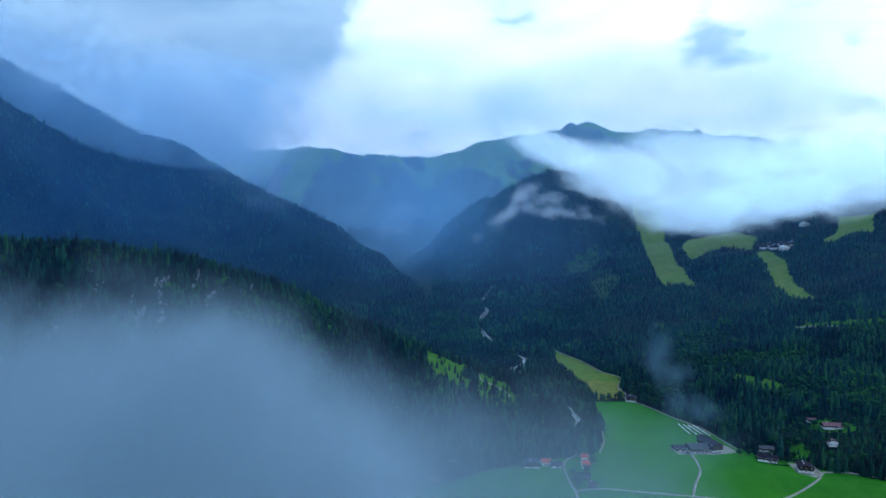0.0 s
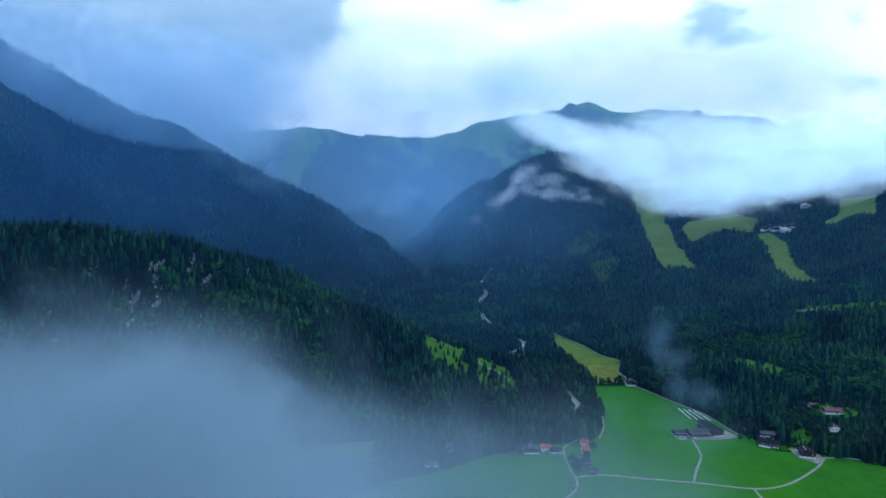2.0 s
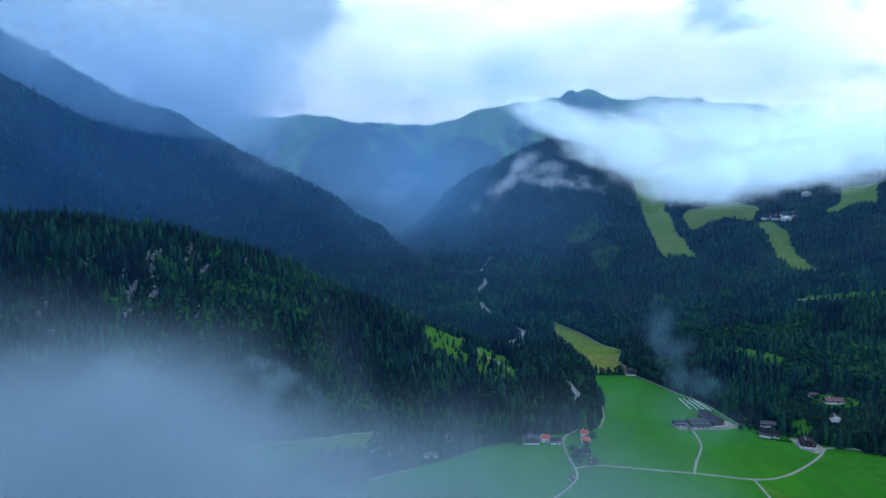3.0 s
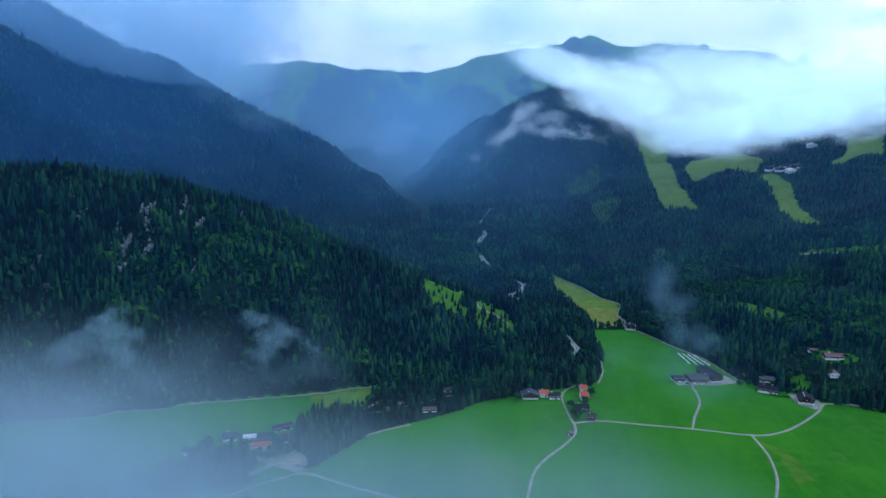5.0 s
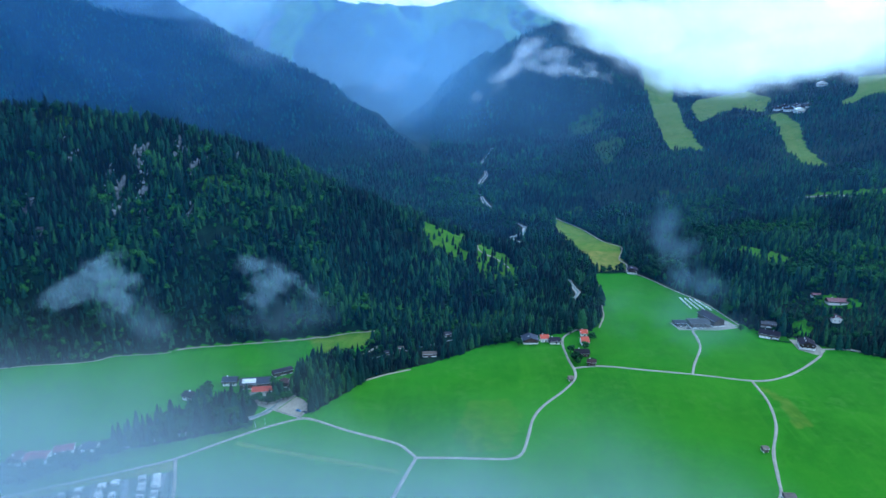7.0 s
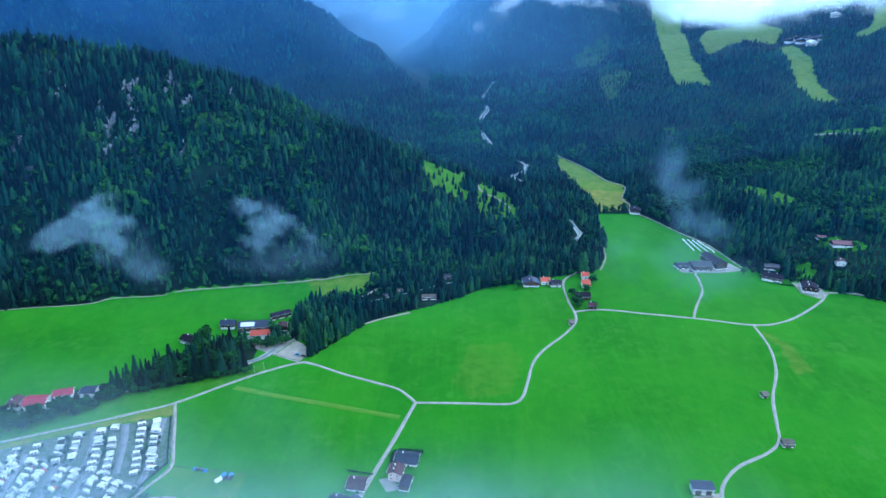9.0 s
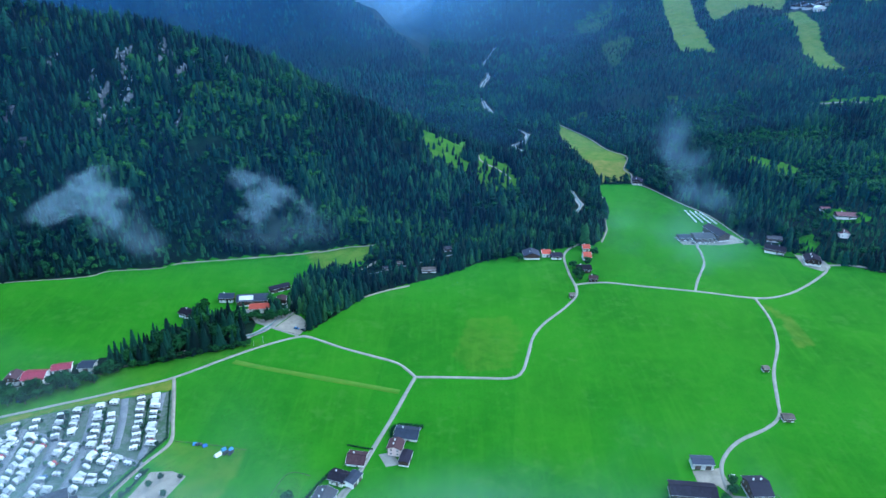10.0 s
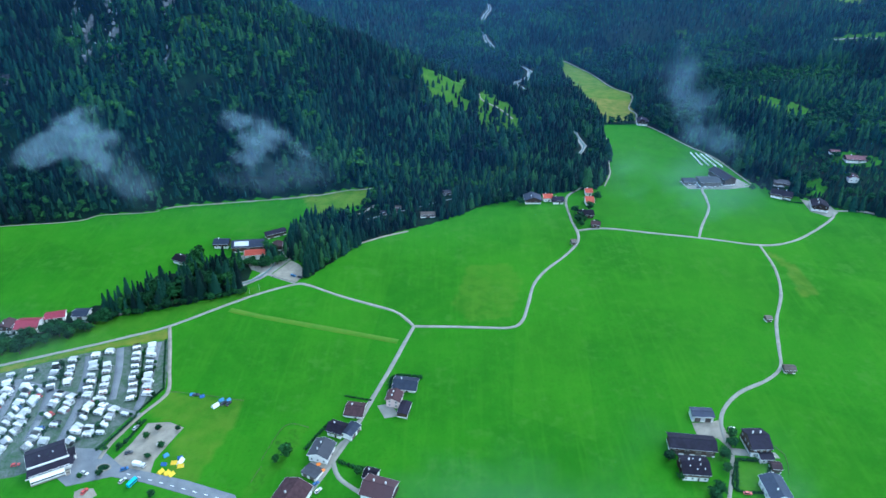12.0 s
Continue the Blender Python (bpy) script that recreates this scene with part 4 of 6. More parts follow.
cloud("cloud_wisp", "pale mist sinking to the foot of the spur", "cloud", [(-254, 578, 44, 42, 32, 20), (-267, 580, 60, 40, 34, 0), (-245, 582, 36, 34, 24, 25)], 0.17, 26, 2.4, 0.12, 1.3, WISP, 1.2)
cloud("cloud_wisp", "small torn mist wisp in front of the spur forest", "cloud",
      [(-156, 590, 92, 22, 14, 10), (-131, 590, 82, 44, 13, 28), (-155, 588, 74, 14, 28, -6), (-147, 586, 63, 26, 15, -12), (-140, 592, 76, 26, 14, 20)], 0.34, 16, 2.8, 0.18, 1.1, WISP, 1.3)
cloud("cloud_wisp", "faint mist below the torn wisp", "cloud", [(-152, 593, 40, 42, 26, 0), (-110, 596, 54, 34, 30, 20)], 0.2, 24, 2.4, 0.15, 1.3, WISP, 1.2)
cloud("cloud_wisp", "thin rising mist at the edge of the east wood", "cloud", [(226, 700, 106, 30, 40, 8), (244, 698, 74, 40, 44, 25), (264, 694, 44, 44, 28, 25)], 0.24, 28, 2.2, 0.12, 1.3, (0.16, 0.27, 0.36))
cloud("cloud_wisp", "faint mist drifting over the far meadow", "cloud", [(196, 560, 62, 84, 40, 5), (225, 545, 52, 60, 28, 0)], 0.12, 50, 3.0, 0.12, 1.1, WISP)
cloud("fog_bank", "dense grey fog bank hanging over the valley mouth", "fog", [(-46, 84, 178, 76, 84, 0), (-38, 93, 177, 80, 84, 0), (-2, 96, 178, 73, 68, 0)], 0.56, 45, 0.6, 0.10, 0.40, GREY, 1.0, 0.0, 0.0)
cloud("fog_bank", "near rounded shoulder of the grey fog bank", "fog", [(-40, 57, 223.5, 47, 36, 0), (-44, 64, 221.5, 52, 37, 0), (-24, 61, 231, 20, 24, 0)], 0.5, 17, 0.9, 0.04, 0.42, GREY, 1.0, 0.0, 0.0)
cloud("fog_veil", "faint fog veil over the valley meadows", "fog", [(24, 165, 142, 104, 54, 0), (12, 140, 158, 66, 46, 0)], 0.12, 50, 3.0, 0.1, 1.0, GREY)
cloud("rain_cloud", "pale rain cloud hiding the far ridge behind the western mountain", "cloud", [(-860, 2600, 500, 520, 300, 10), (-1050, 2480, 640, 520, 260, 20)], 0.7, 300, 2.0, 0.05, 1.2, (0.46, 0.57, 0.68))
cloud("rain_cloud", "thin mist trailing along the western mountain's crest", "cloud", [(-820, 1880, 420, 560, 95, 25), (-560, 1800, 300, 330, 80, 28), (-1050, 1700, 560, 420, 150, 24)], 0.2, 110, 3.0, 0.2, 1.3, (0.26, 0.38, 0.52), 1.6)
cloud("fog_veil", "thin fog drifting over the camp site", "fog", [(-150, 232, 128, 78, 46, 0), (-172, 214, 140, 70, 46, 8)], 0.10, 40, 2.4, 0.05, 1.2, GREY)
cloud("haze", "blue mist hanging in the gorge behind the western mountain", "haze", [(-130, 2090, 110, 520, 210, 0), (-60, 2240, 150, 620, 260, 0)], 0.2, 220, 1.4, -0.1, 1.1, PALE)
# aerial blue put into two sheets' colour, to tint the western mountain
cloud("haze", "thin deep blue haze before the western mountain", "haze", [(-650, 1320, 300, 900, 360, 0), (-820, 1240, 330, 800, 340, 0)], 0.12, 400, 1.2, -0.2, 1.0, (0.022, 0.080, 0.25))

# ---- trees that stand alone or in small stands ----
def spruce_bough_shape(r, slim):
    """A full spruce crown, 1 m high: whorls of single drooping boughs of uneven length round a slender core."""
    sv, sf = spruce_shape(8, 9, r, slim * 0.62, 0.2)
    v, f = [tuple(p) for p in sv], [tuple(t) for t in sf]
    for k in range(26):
        z = 0.10 + 0.86 * k / 26
        reach = slim * ((1 - z) ** 0.8 * 1.05 + 0.05)
        n = 11 if z < 0.6 else 7
        turn = r.uniform(0, 6.28)
        for i in range(n):
            a = turn + 6.2832 * (i + r.uniform(-0.25, 0.25)) / n
            out = reach * r.uniform(0.65, 1.3)
            c, d = math.cos(a), math.sin(a)
            half = 0.20 * reach + 0.012
            tip = z - 0.28 * out + r.uniform(-0.012, 0.012)
            base = len(v)
            v += [(0.1 * out * c, 0.1 * out * d, z + 0.03), (0.62 * out * c - half * d, 0.62 * out * d + half * c, tip + 0.02), (out * c, out * d, tip - 0.012), (0.62 * out * c + half * d, 0.62 * out * d - half * c, tip + 0.02)]
            f += [(base, base + 1, base + 2), (base, base + 2, base + 3)]
    return np.array(v), np.array(f)


def tree_template(kind, seed):
    r = np.random.default_rng(seed)
    base = new(kind)
    bm = bmesh.new()
    if kind == "spruce_tree":
        sv, sf = spruce_bough_shape(r, 0.15 + 0.02 * (seed % 3))
        bmesh.ops.create_cone(bm, segments=7, radius1=0.022, radius2=0.004, depth=0.95, cap_ends=True, matrix=Matrix.Translation((0, 0, 0.455)))
        leaf, tint = SPRUCE, 0.15 + 0.2 * (seed % 4)
    else:
        sv, sf = clump_shape(r, 8, 320)
        bmesh.ops.create_cone(bm, segments=7, radius1=0.035, radius2=0.015, depth=0.5, cap_ends=True, matrix=Matrix.Translation((0, 0, 0.23)))
        for k in range(4):
            lean = Matrix.Rotation(k * 1.6 + seed, 4, "Z") @ Matrix.Translation((0, 0, 0.36)) @ Matrix.Rotation(0.65, 4, "Y") @ Matrix.Translation((0, 0, 0.14))
            bmesh.ops.create_cone(bm, segments=5, radius1=0.015, radius2=0.005, depth=0.3, cap_ends=True, matrix=lean)
        leaf, tint = LEAVES, 0.2 + 0.15 * (seed % 5)
    part("trunk", bm, BARK, base)
    me = big_mesh("crown", sv, sf, leaf, np.full(len(sv), tint))
    crown = new("crown", me)
    crown.parent = base
    return base


TREES = {}
for kind, label in (("spruce_tree", "tall dark green spruce"), ("broadleaf_tree", "rounded green broad-leaved tree")):
    TREES[kind] = [tagged(tree_template(kind, s), label, "tree") for s in range(3, 8)]
    for t0 in TREES[kind]:
        t0.scale = (1, 1, 1)
planted = {}


def plant(kind, x, y, tall, note, group, wide=1.0):
    """A tree as a thing; the first of each form is the form itself."""
    k = random.randrange(len(TREES[kind]))
    t0 = TREES[kind][k]
    m = pose(x, y, float(height(x, y)) - 0.1, 0, 0, random.uniform(0, 360)) @ Matrix.Diagonal((tall * wide, tall * wide, tall, 1))
    if (kind, k) in planted:
        ob = t0.copy()
        scene.collection.objects.link(ob)
        for c in t0.children:
            d = c.copy()
            scene.collection.objects.link(d)
            d.parent = ob
    else:
        ob = t0
        planted[(kind, k)] = True
    ob.matrix_basis = m
    return tagged(ob, note, "tree", group)


random.seed(11)
stand = [(-226, 452), (-202, 458), (-185, 465), (-141, 484), (-146, 500), (-148, 520), (-165, 512), (-180, 511), (-200, 497), (-211, 478)]
sx, sy = jittered(-228, -138, 450, 522, 5.0, np.random.default_rng(3))
ok = inside(sx, sy, stand)
ok &= ~((sx < -186) & (sy > 484))
for x, y in zip(sx[ok], sy[ok]):
    if random.random() < 0.22:
        plant("broadleaf_tree", x, y, random.uniform(12, 18), "tall leafy tree in the stand by the stream", "stand by the stream", 0.85)
    else:
        plant("spruce_tree", x, y, random.uniform(13, 23), "tall dark spruce in the stand by the stream", "stand by the stream", random.uniform(0.95, 1.35))
for x, y in ((-181, 517), (-177, 513), (-181, 509)):
    plant("broadleaf_tree", x, y, 19, "very tall slender leafy tree at the stand's edge", "stand by the stream", 0.6)
sx, sy = jittered(-101, -60, 502, 596, 6.5, np.random.default_rng(5))
ok = inside(sx, sy, [(-99, 503), (-79, 526), (-62, 556), (-62, 575), (-70, 588), (-90, 575), (-100, 550), (-100, 528), (-99, 515)])
for x, y in zip(sx[ok], sy[ok]):
    plant("spruce_tree", x, y, random.uniform(13, 20), "tall dark spruce beside the gravel car park", "spruces by the car park", random.uniform(0.95, 1.3))
for x, y, h in ((166, 351, 7), (163, 344, 7), (156, 336, 8), (126, 334, 7), (145, 313, 8), (141, 309, 8), (-79, 334, 9), (-84, 329, 5), (-39, 322, 6)):
    plant("broadleaf_tree", x, y, h, "dark leafy garden tree beside the farm lane", "garden trees", 1.15)
for x, y in ((-165, 354), (-176, 336), (-170, 338), (-167, 341), (-157, 345), (-153, 351), (-142, 351), (-147, 338), (-152, 331), (-172, 319), (-181, 317), (-141, 307)):
    plant("broadleaf_tree", x, y, random.uniform(3, 5), "small round tree by the gravel car park", "car park trees", 1.1)
for x, y in ((-261, 429), (-251, 424), (-268, 422), (-250, 436), (-272, 412), (-238, 437), (-231, 437), (-239, 429), (-258, 420), (-280, 420), (-245, 431), (-262, 414), (-284, 410), (-228, 445), (-222, 448)):
    plant("broadleaf_tree", x, y, random.uniform(6, 10), "leafy tree along the stream by the red roofs", "stream trees", 1.2)
for x, y in ((-128, 520), (-138, 517), (-122, 522), (-133, 516), (-145, 520), (-119, 524), (-131, 522), (-141, 522)):
    plant("broadleaf_tree", x, y, random.uniform(6, 8), "dense leafy tree before the red-roofed farm", "farm trees", 1.3)
for x, y in ((124, 591), (128, 598), (122, 597), (138, 593), (126, 604), (137, 620), (129, 656), (65, 635), (54, 628), (75, 628), (146, 640), (122, 615)):
    plant("broadleaf_tree", x, y, random.uniform(5, 9), "leafy garden tree in the hamlet", "hamlet trees", 1.2)
for x, y in ((300, 664), (311, 668), (345, 672), (352, 660), (357, 685), (383, 650), (399, 640), (410, 640), (404, 668), (369, 667), (332, 664), (338, 647), (378, 690), (388, 702), (420, 712), (440, 705), (415, 690), (394, 676),
             (450, 720), (425, 700), (365, 680), (380, 672), (330, 682), (343, 686), (356, 676), (325, 694), (410, 728), (446, 738), (458, 728), (386, 712), (400, 712)):
    plant("broadleaf_tree", x, y, random.uniform(5, 10), "leafy orchard tree on the east slope", "orchard trees", 1.15)


sx, sy = jittered(-305, -220, 395, 455, 5.4, np.random.default_rng(8))
ok = inside(sx, sy, [(-305, 400), (-262, 417), (-228, 436), (-222, 450), (-232, 446), (-252, 436), (-262, 429), (-305, 424)])
for x, y in zip(sx[ok], sy[ok]):
    plant("broadleaf_tree", x, y, random.uniform(5, 10), "leafy tree along the stream by the red roofs", "stream trees", 1.15)


for x, y in [(154.6, 326.9), (127.7, 321.3)]:
    plant("broadleaf_tree", x, y, random.uniform(5, 6.5), "dark leafy garden tree beside the farm lane", "garden trees", 1.2)


for k in range(30):
    f = k / 29
    x, y = -228 + 90 * f + random.uniform(-1.5, 1.5), 446.5 + 37 * f + 8 * f * (1 - f) + random.uniform(-2.5, 1.5)
    plant("broadleaf_tree", x, y, random.uniform(3.5, 7), "low bushy tree along the stream bank", "bank bushes", 1.2)


def hedge(points, tall, label):
    c = smooth_line(points, tall * 0.45)
    r = np.random.default_rng(len(points) + int(abs(points[0][0])))
    z = height(c[:, 0], c[:, 1])
    vs, fs, base = [], [], 0
    for (x, y), zz in zip(c, z):
        sv, sf = CLUMPS[r.integers(0, 3)]
        vs.append(sv * (tall * 1.7, tall * 1.7, tall * r.uniform(0.9, 1.15)) + (x + r.uniform(-0.2, 0.2), y + r.uniform(-0.2, 0.2), zz - 0.15 * tall))
        fs.append(sf + base)
        base += len(sv)
    return tagged(new("hedge", big_mesh("hedge", np.concatenate(vs), np.concatenate(fs), LEAVES, np.repeat(r.uniform(0.1, 0.8, len(c)), [len(v) for v in vs]))), label, "hedge")


hedge([(-169.5, 361), (-176, 345), (-181, 336)], 1.8, "clipped green hedge along the camp site")
hedge([(-161.5, 384), (-167, 371), (-170, 363)], 1.5, "green hedge at the corner of the camp site")
hedge([(-175.5, 429), (-169, 407), (-162, 385)], 1.2, "low green hedge beside the track")
for (hx, hy), ex, ey in (((-186, 420), -173.5, 374), ((-209, 411), -199, 376), ((-229, 403), -222.5, 382), ((-187.5, 364), -186.5, 345), ((-215.5, 374), -214, 342), ((-235.5, 379), -234, 340), ((-254, 378), -252, 340), ((-272.5, 372), -270, 335)):
    hedge([(hx, hy), ((hx + ex) / 2, (hy + ey) / 2), (ex, ey)], 1.1, "low green hedge between rows of caravans")
hedge([(-163, 358), (-166, 348), (-170, 336)], 1.6, "green hedge beside the gravel car park")
hedge([(-27.5, 382), (-27, 395), (-19, 397.5), (-9, 396)], 2.4, "green hedge round the low house")
hedge([(161.7, 333.1), (154.5, 315.2), (168.4, 312.5)], 1.5, "trimmed hedge round the farm garden")
hedge([(180.2, 331.0), (174.3, 322.7), (168.7, 313.2)], 1.8, "dense bushes beside the blue-roofed house")
hedge([(-53, 379.5), (-38, 376)], 1.2, "dark hedge behind a roadside house")
hedge([(162.5, 334.5), (181, 333.5)], 1.9, "trimmed hedge along the garden lawn")
hedge([(162.5, 334), (155.5, 314)], 1.9, "trimmed hedge along the farm lane")
hedge([(-60, 357), (-66, 347), (-70, 338)], 1.9, "uneven hedge behind the roadside houses")
hedge([(-51, 330), (-43, 326.5), (-36, 325)], 2.2, "garden hedge by the brown-roofed house")
hedge([(314, 660), (326, 644), (338, 640)], 1.6, "bushes below the farmhouse")
hedge([(191, 833), (230, 836)], 1.8, "hedge between the meadow and the hay field")


# ---- houses ----
def pent(bm, w, d, low, eave, ridge_z):
    """A gabled block with its ridge along x."""
    v = []
    for x in (-w / 2, w / 2):
        v.append([bm.verts.new(p) for p in ((x, -d / 2, low), (x, d / 2, low), (x, d / 2, eave), (x, 0, ridge_z), (x, -d / 2, eave))])
    bm.faces.new(v[0][::-1]), bm.faces.new(v[1])
    for i in range(5):
        j = (i + 1) % 5
        bm.faces.new((v[0][i], v[0][j], v[1][j], v[1][i]))
    return bm


def window_mesh():
    bm = bmesh.new()
    for x, z, sx, sz in ((-0.52, 0, 0.1, 1.3), (0.52, 0, 0.1, 1.3), (0, 0, 1.14, 0.1), (0, 1.2, 1.14, 0.1), (0, 0, 0.07, 1.3)):
        box(bm, x, -0.03, z, sx, 0.12, sz)
    frame_me, glass_me = bpy.data.meshes.new("window"), bpy.data.meshes.new("pane")
    bm.to_mesh(frame_me)
    bm.free()
    bm = solid((0, 0.0, 0.08, 0.95, 0.06, 1.14))
    bm.to_mesh(glass_me)
    bm.free()
    frame_me.materials.append(WHITE), glass_me.materials.append(GLASS)
    return frame_me, glass_me


WINDOW, PANE = window_mesh()


def house(x, y, wide, deep, turn, tall, roof, label, name="house", walls=PLASTER, upper=None, ridge="x", pitch=22.0, over=0.9, chimneys=1, rows=2, balcony=False, group="", door=True, category="house"):
    """A gabled alpine house by its roof's plan. ridge x: along the wide side."""
    if ridge == "y":
        wide, deep, turn = deep, wide, turn + 90
    base = thing(name, x, y, turn)
    w, d = wide - 2 * over, deep - 2 * over
    top = tall + d / 2 * math.tan(radians(pitch))
    if upper:
        cut = tall * 0.48
        part("wall", solid((0, 0, -0.8, w, d, cut + 0.8)), walls, base)
        part("upper_wall", pent(bmesh.new(), w + 0.06, d + 0.06, cut, tall, top), upper, base, "dark timber upper wall")
    else:
        part("wall", pent(bmesh.new(), w, d, -0.8, tall, top), walls, base)
    bm = bmesh.new()
    t, run = 0.26, d / 2 + over
    drop = over * math.tan(radians(pitch))
    for side in (-1, 1):
        low, high = [], []
        for px, py, pz in ((-w / 2 - over, side * run, tall - drop), (w / 2 + over, side * run, tall - drop), (w / 2 + over, 0, top), (-w / 2 - over, 0, top)):
            low.append(bm.verts.new((px, py, pz + 0.03)))
            high.append(bm.verts.new((px, py, pz + 0.03 + t)))
        bm.faces.new(high if side < 0 else high[::-1]), bm.faces.new(low[::-1] if side < 0 else low)
        for i in range(4):
            j = (i + 1) % 4
            bm.faces.new((low[i], low[j], high[j], high[i]))
    bmesh.ops.recalc_face_normals(bm, faces=bm.faces)
    cover = part("roof", bm, roof, base)
    part("ridge_cap", solid((0, 0, top + t - 0.02, w + 2 * over, 0.34, 0.1)), roof, cover)
    for side in (-1, 1):
        part("gutter", solid((0, side * (run + 0.07), tall - drop + 0.06, w + 2 * over, 0.13, 0.13)), METAL, cover)
    if walls is PLASTER and not upper:
        slope = math.atan2(top - (tall - drop), run)
        for sx in (-1, 1):
            for side in (-1, 1):
                board = part("barge_board", solid((0, 0, 0.0, 0.06, run / math.cos(slope), 0.24)), PLASTER, cover, "white barge board")
                board.matrix_basis = Matrix.Translation((sx * (w / 2 + over + 0.045), side * run / 2, (top + tall - drop) / 2 + 0.03)) @ Matrix.Rotation(-side * slope, 4, "X")
    for k in range(chimneys):
        cx = w * (-0.22 + 0.42 * k)
        ch = part("chimney", solid((cx, d * 0.12, top - 1.2, 0.6, 0.6, 2.0)), PLASTER, base, "whitewashed chimney")
        part("chimney_cap", solid((cx, d * 0.12, top + 0.8, 0.8, 0.8, 0.1)), METAL, ch)
    levels = [1.0 + 2.6 * r for r in range(rows) if 1.0 + 2.6 * r + 1.3 < tall + 0.2]
    for z in levels:
        for side, face in ((-1, 0), (1, 180)):
            n = max(2, int(w / 3.2))
            for k in range(n):
                ob = share("window", WINDOW, base, pose((k + 0.5) / n * w - w / 2, side * (d / 2 + 0.05), z, 0, 0, face))
                share("pane", PANE, ob, pose(0, 0, 0))
            n = max(2, int(d / 3.4))
            for k in range(n):
                ob = share("window", WINDOW, base, pose(side * (w / 2 + 0.05), (k + 0.5) / n * d - d / 2, z, 0, 0, face - 90 if side < 0 else 90))
                share("pane", PANE, ob, pose(0, 0, 0))
    if door:
        leaf = part("door", solid((w * 0.12, -d / 2 - 0.06, 0, 1.1, 0.1, 2.1)), WOOD, base)
        part("handle", solid((w * 0.12 + 0.4, -d / 2 - 0.15, 1.0, 0.12, 0.08, 0.05)), METAL, leaf)
    if balcony:
        for side in (-1, 1):
            b = part("balcony", solid((side * (w / 2 + 0.6), 0, tall * 0.5, 1.2, d * 0.9, 0.14)), WOOD, base, "timber balcony")
            rail = [(side * (w / 2 + 1.15), 0, tall * 0.5 + 0.95, 0.08, d * 0.9, 0.1), (side * (w / 2 + 1.15), 0, tall * 0.5 + 0.14, 0.04, d * 0.9, 0.55)]
            part("railing", solid(*rail), WOOD, b)
    return tagged(base, label, category, group)


def barn(x, y, wide, deep, turn, tall, roof, label, walls=WOOD, ridge="x", pitch=20.0, over=0.8, name="barn", doors=2, group="", vents=0):
    ob = house(x, y, wide, deep, turn, tall, roof, label, name, walls, None, ridge, pitch, over, 0, 0, False, group, False, "barn")
    if ridge == "y":
        wide, deep = deep, wide
    w, d = wide - 2 * over, deep - 2 * over
    part("plinth", solid((0, 0, -0.8, w + 0.12, d + 0.12, 1.5)), PLASTER, ob, "whitewashed plinth")
    for k in range(doors):
        cx = (k + 0.5) / doors * w - w / 2
        leaf = part("barn_door", solid((cx, -d / 2 - 0.12, 0, min(3.2, w / doors * 0.7), 0.12, min(3.0, tall - 0.4))), OLD_WOOD, ob, "grey plank door")
        part("door_rail", solid((cx, -d / 2 - 0.2, min(3.0, tall - 0.4), min(3.6, w / doors * 0.85), 0.06, 0.12)), METAL, leaf)
    for k in range(vents):
        part("roof_vent", solid((w * (-0.3 + 0.2 * (k % 4)), d * (-0.22 + 0.12 * (k // 2)), tall + d * 0.1, 0.7, 0.7, 1.0)), METAL, ob, "white roof vent")
    return ob


ROAD_HOUSES = "roadside houses"
house(-60.5, 335, 12, 13, -15, 4.4, ROOF_GREY, "large white gabled house with a wide grey slate roof", ridge="y", balcony=False, chimneys=2, group=ROAD_HOUSES)
house(-54.5, 351, 10, 9.5, -20, 4.2, ROOF_DARK, "small house with dark roof and red awning", upper=WOOD, balcony=True, group=ROAD_HOUSES)
barn(-46.5, 350.5, 7, 10.5, -27, 3.2, ROOF_BLUE, "garage with a blue-grey metal roof", PLASTER, "y", 12, 0.4, "garage", 2)
house(-46, 367, 11.5, 12, -8, 2.2, ROOF_BROWN, "low bungalow with a plain brown roof", rows=1, group=ROAD_HOUSES, name="bungalow")
house(-24, 374.5, 9.5, 9.5, -12, 5.6, ROOF_BROWN, "pink plastered house with a dark red-brown roof", walls=CREAM, ridge="y", balcony=False, chimneys=2, group=ROAD_HOUSES)
barn(-18, 367.5, 6.5, 11, -12, 3.0, ROOF_DARK, "dark-roofed annexe beside the pink house", ridge="y", pitch=14, over=0.4, name="annexe", doors=1)
house(-18, 389, 15, 12, -9, 2.3, ROOF_BLUE, "low house with a broad dark blue-grey roof", rows=1, group=ROAD_HOUSES, name="bungalow")
house(-28, 309.5, 17, 14, -17, 5.0, ROOF_BROWN, "broad house with a brown tiled roof", balcony=True, chimneys=2, group=ROAD_HOUSES)
house(-33, 320, 7.5, 8, -17, 3.2, ROOF_DARK, "small dark-roofed side building", rows=1, over=0.5, name="side_building", category="shed")
garage = thing("garage", -63.5, 322, -28)
part("wall", solid((0, 0, -0.6, 9.0, 7.0, 3.0)), PLASTER, garage)
part("roof", solid((0, 0, 2.4, 9.6, 7.6, 0.25), bevel=0.05), ROOF_GREY, garage, "flat grey felt roof")
for k in (-2.2, 2.2):
    part("garage_door", solid((k, -3.55, 0, 2.6, 0.1, 2.1)), OLD_WOOD, garage)
tagged(garage, "flat-roofed white garage below the large white house", "garage")
house(-71, 306, 16, 15, -20, 5.0, ROOF_BROWN, "house with a faded red-brown roof by the lane", ridge="y", balcony=False, group=ROAD_HOUSES)
barn(153.5, 366, 13, 8, -3, 4.0, ROOF_BLUE, "open shed with a blue-grey metal roof", METAL, "x", 10, 0.5, "shed", 2)
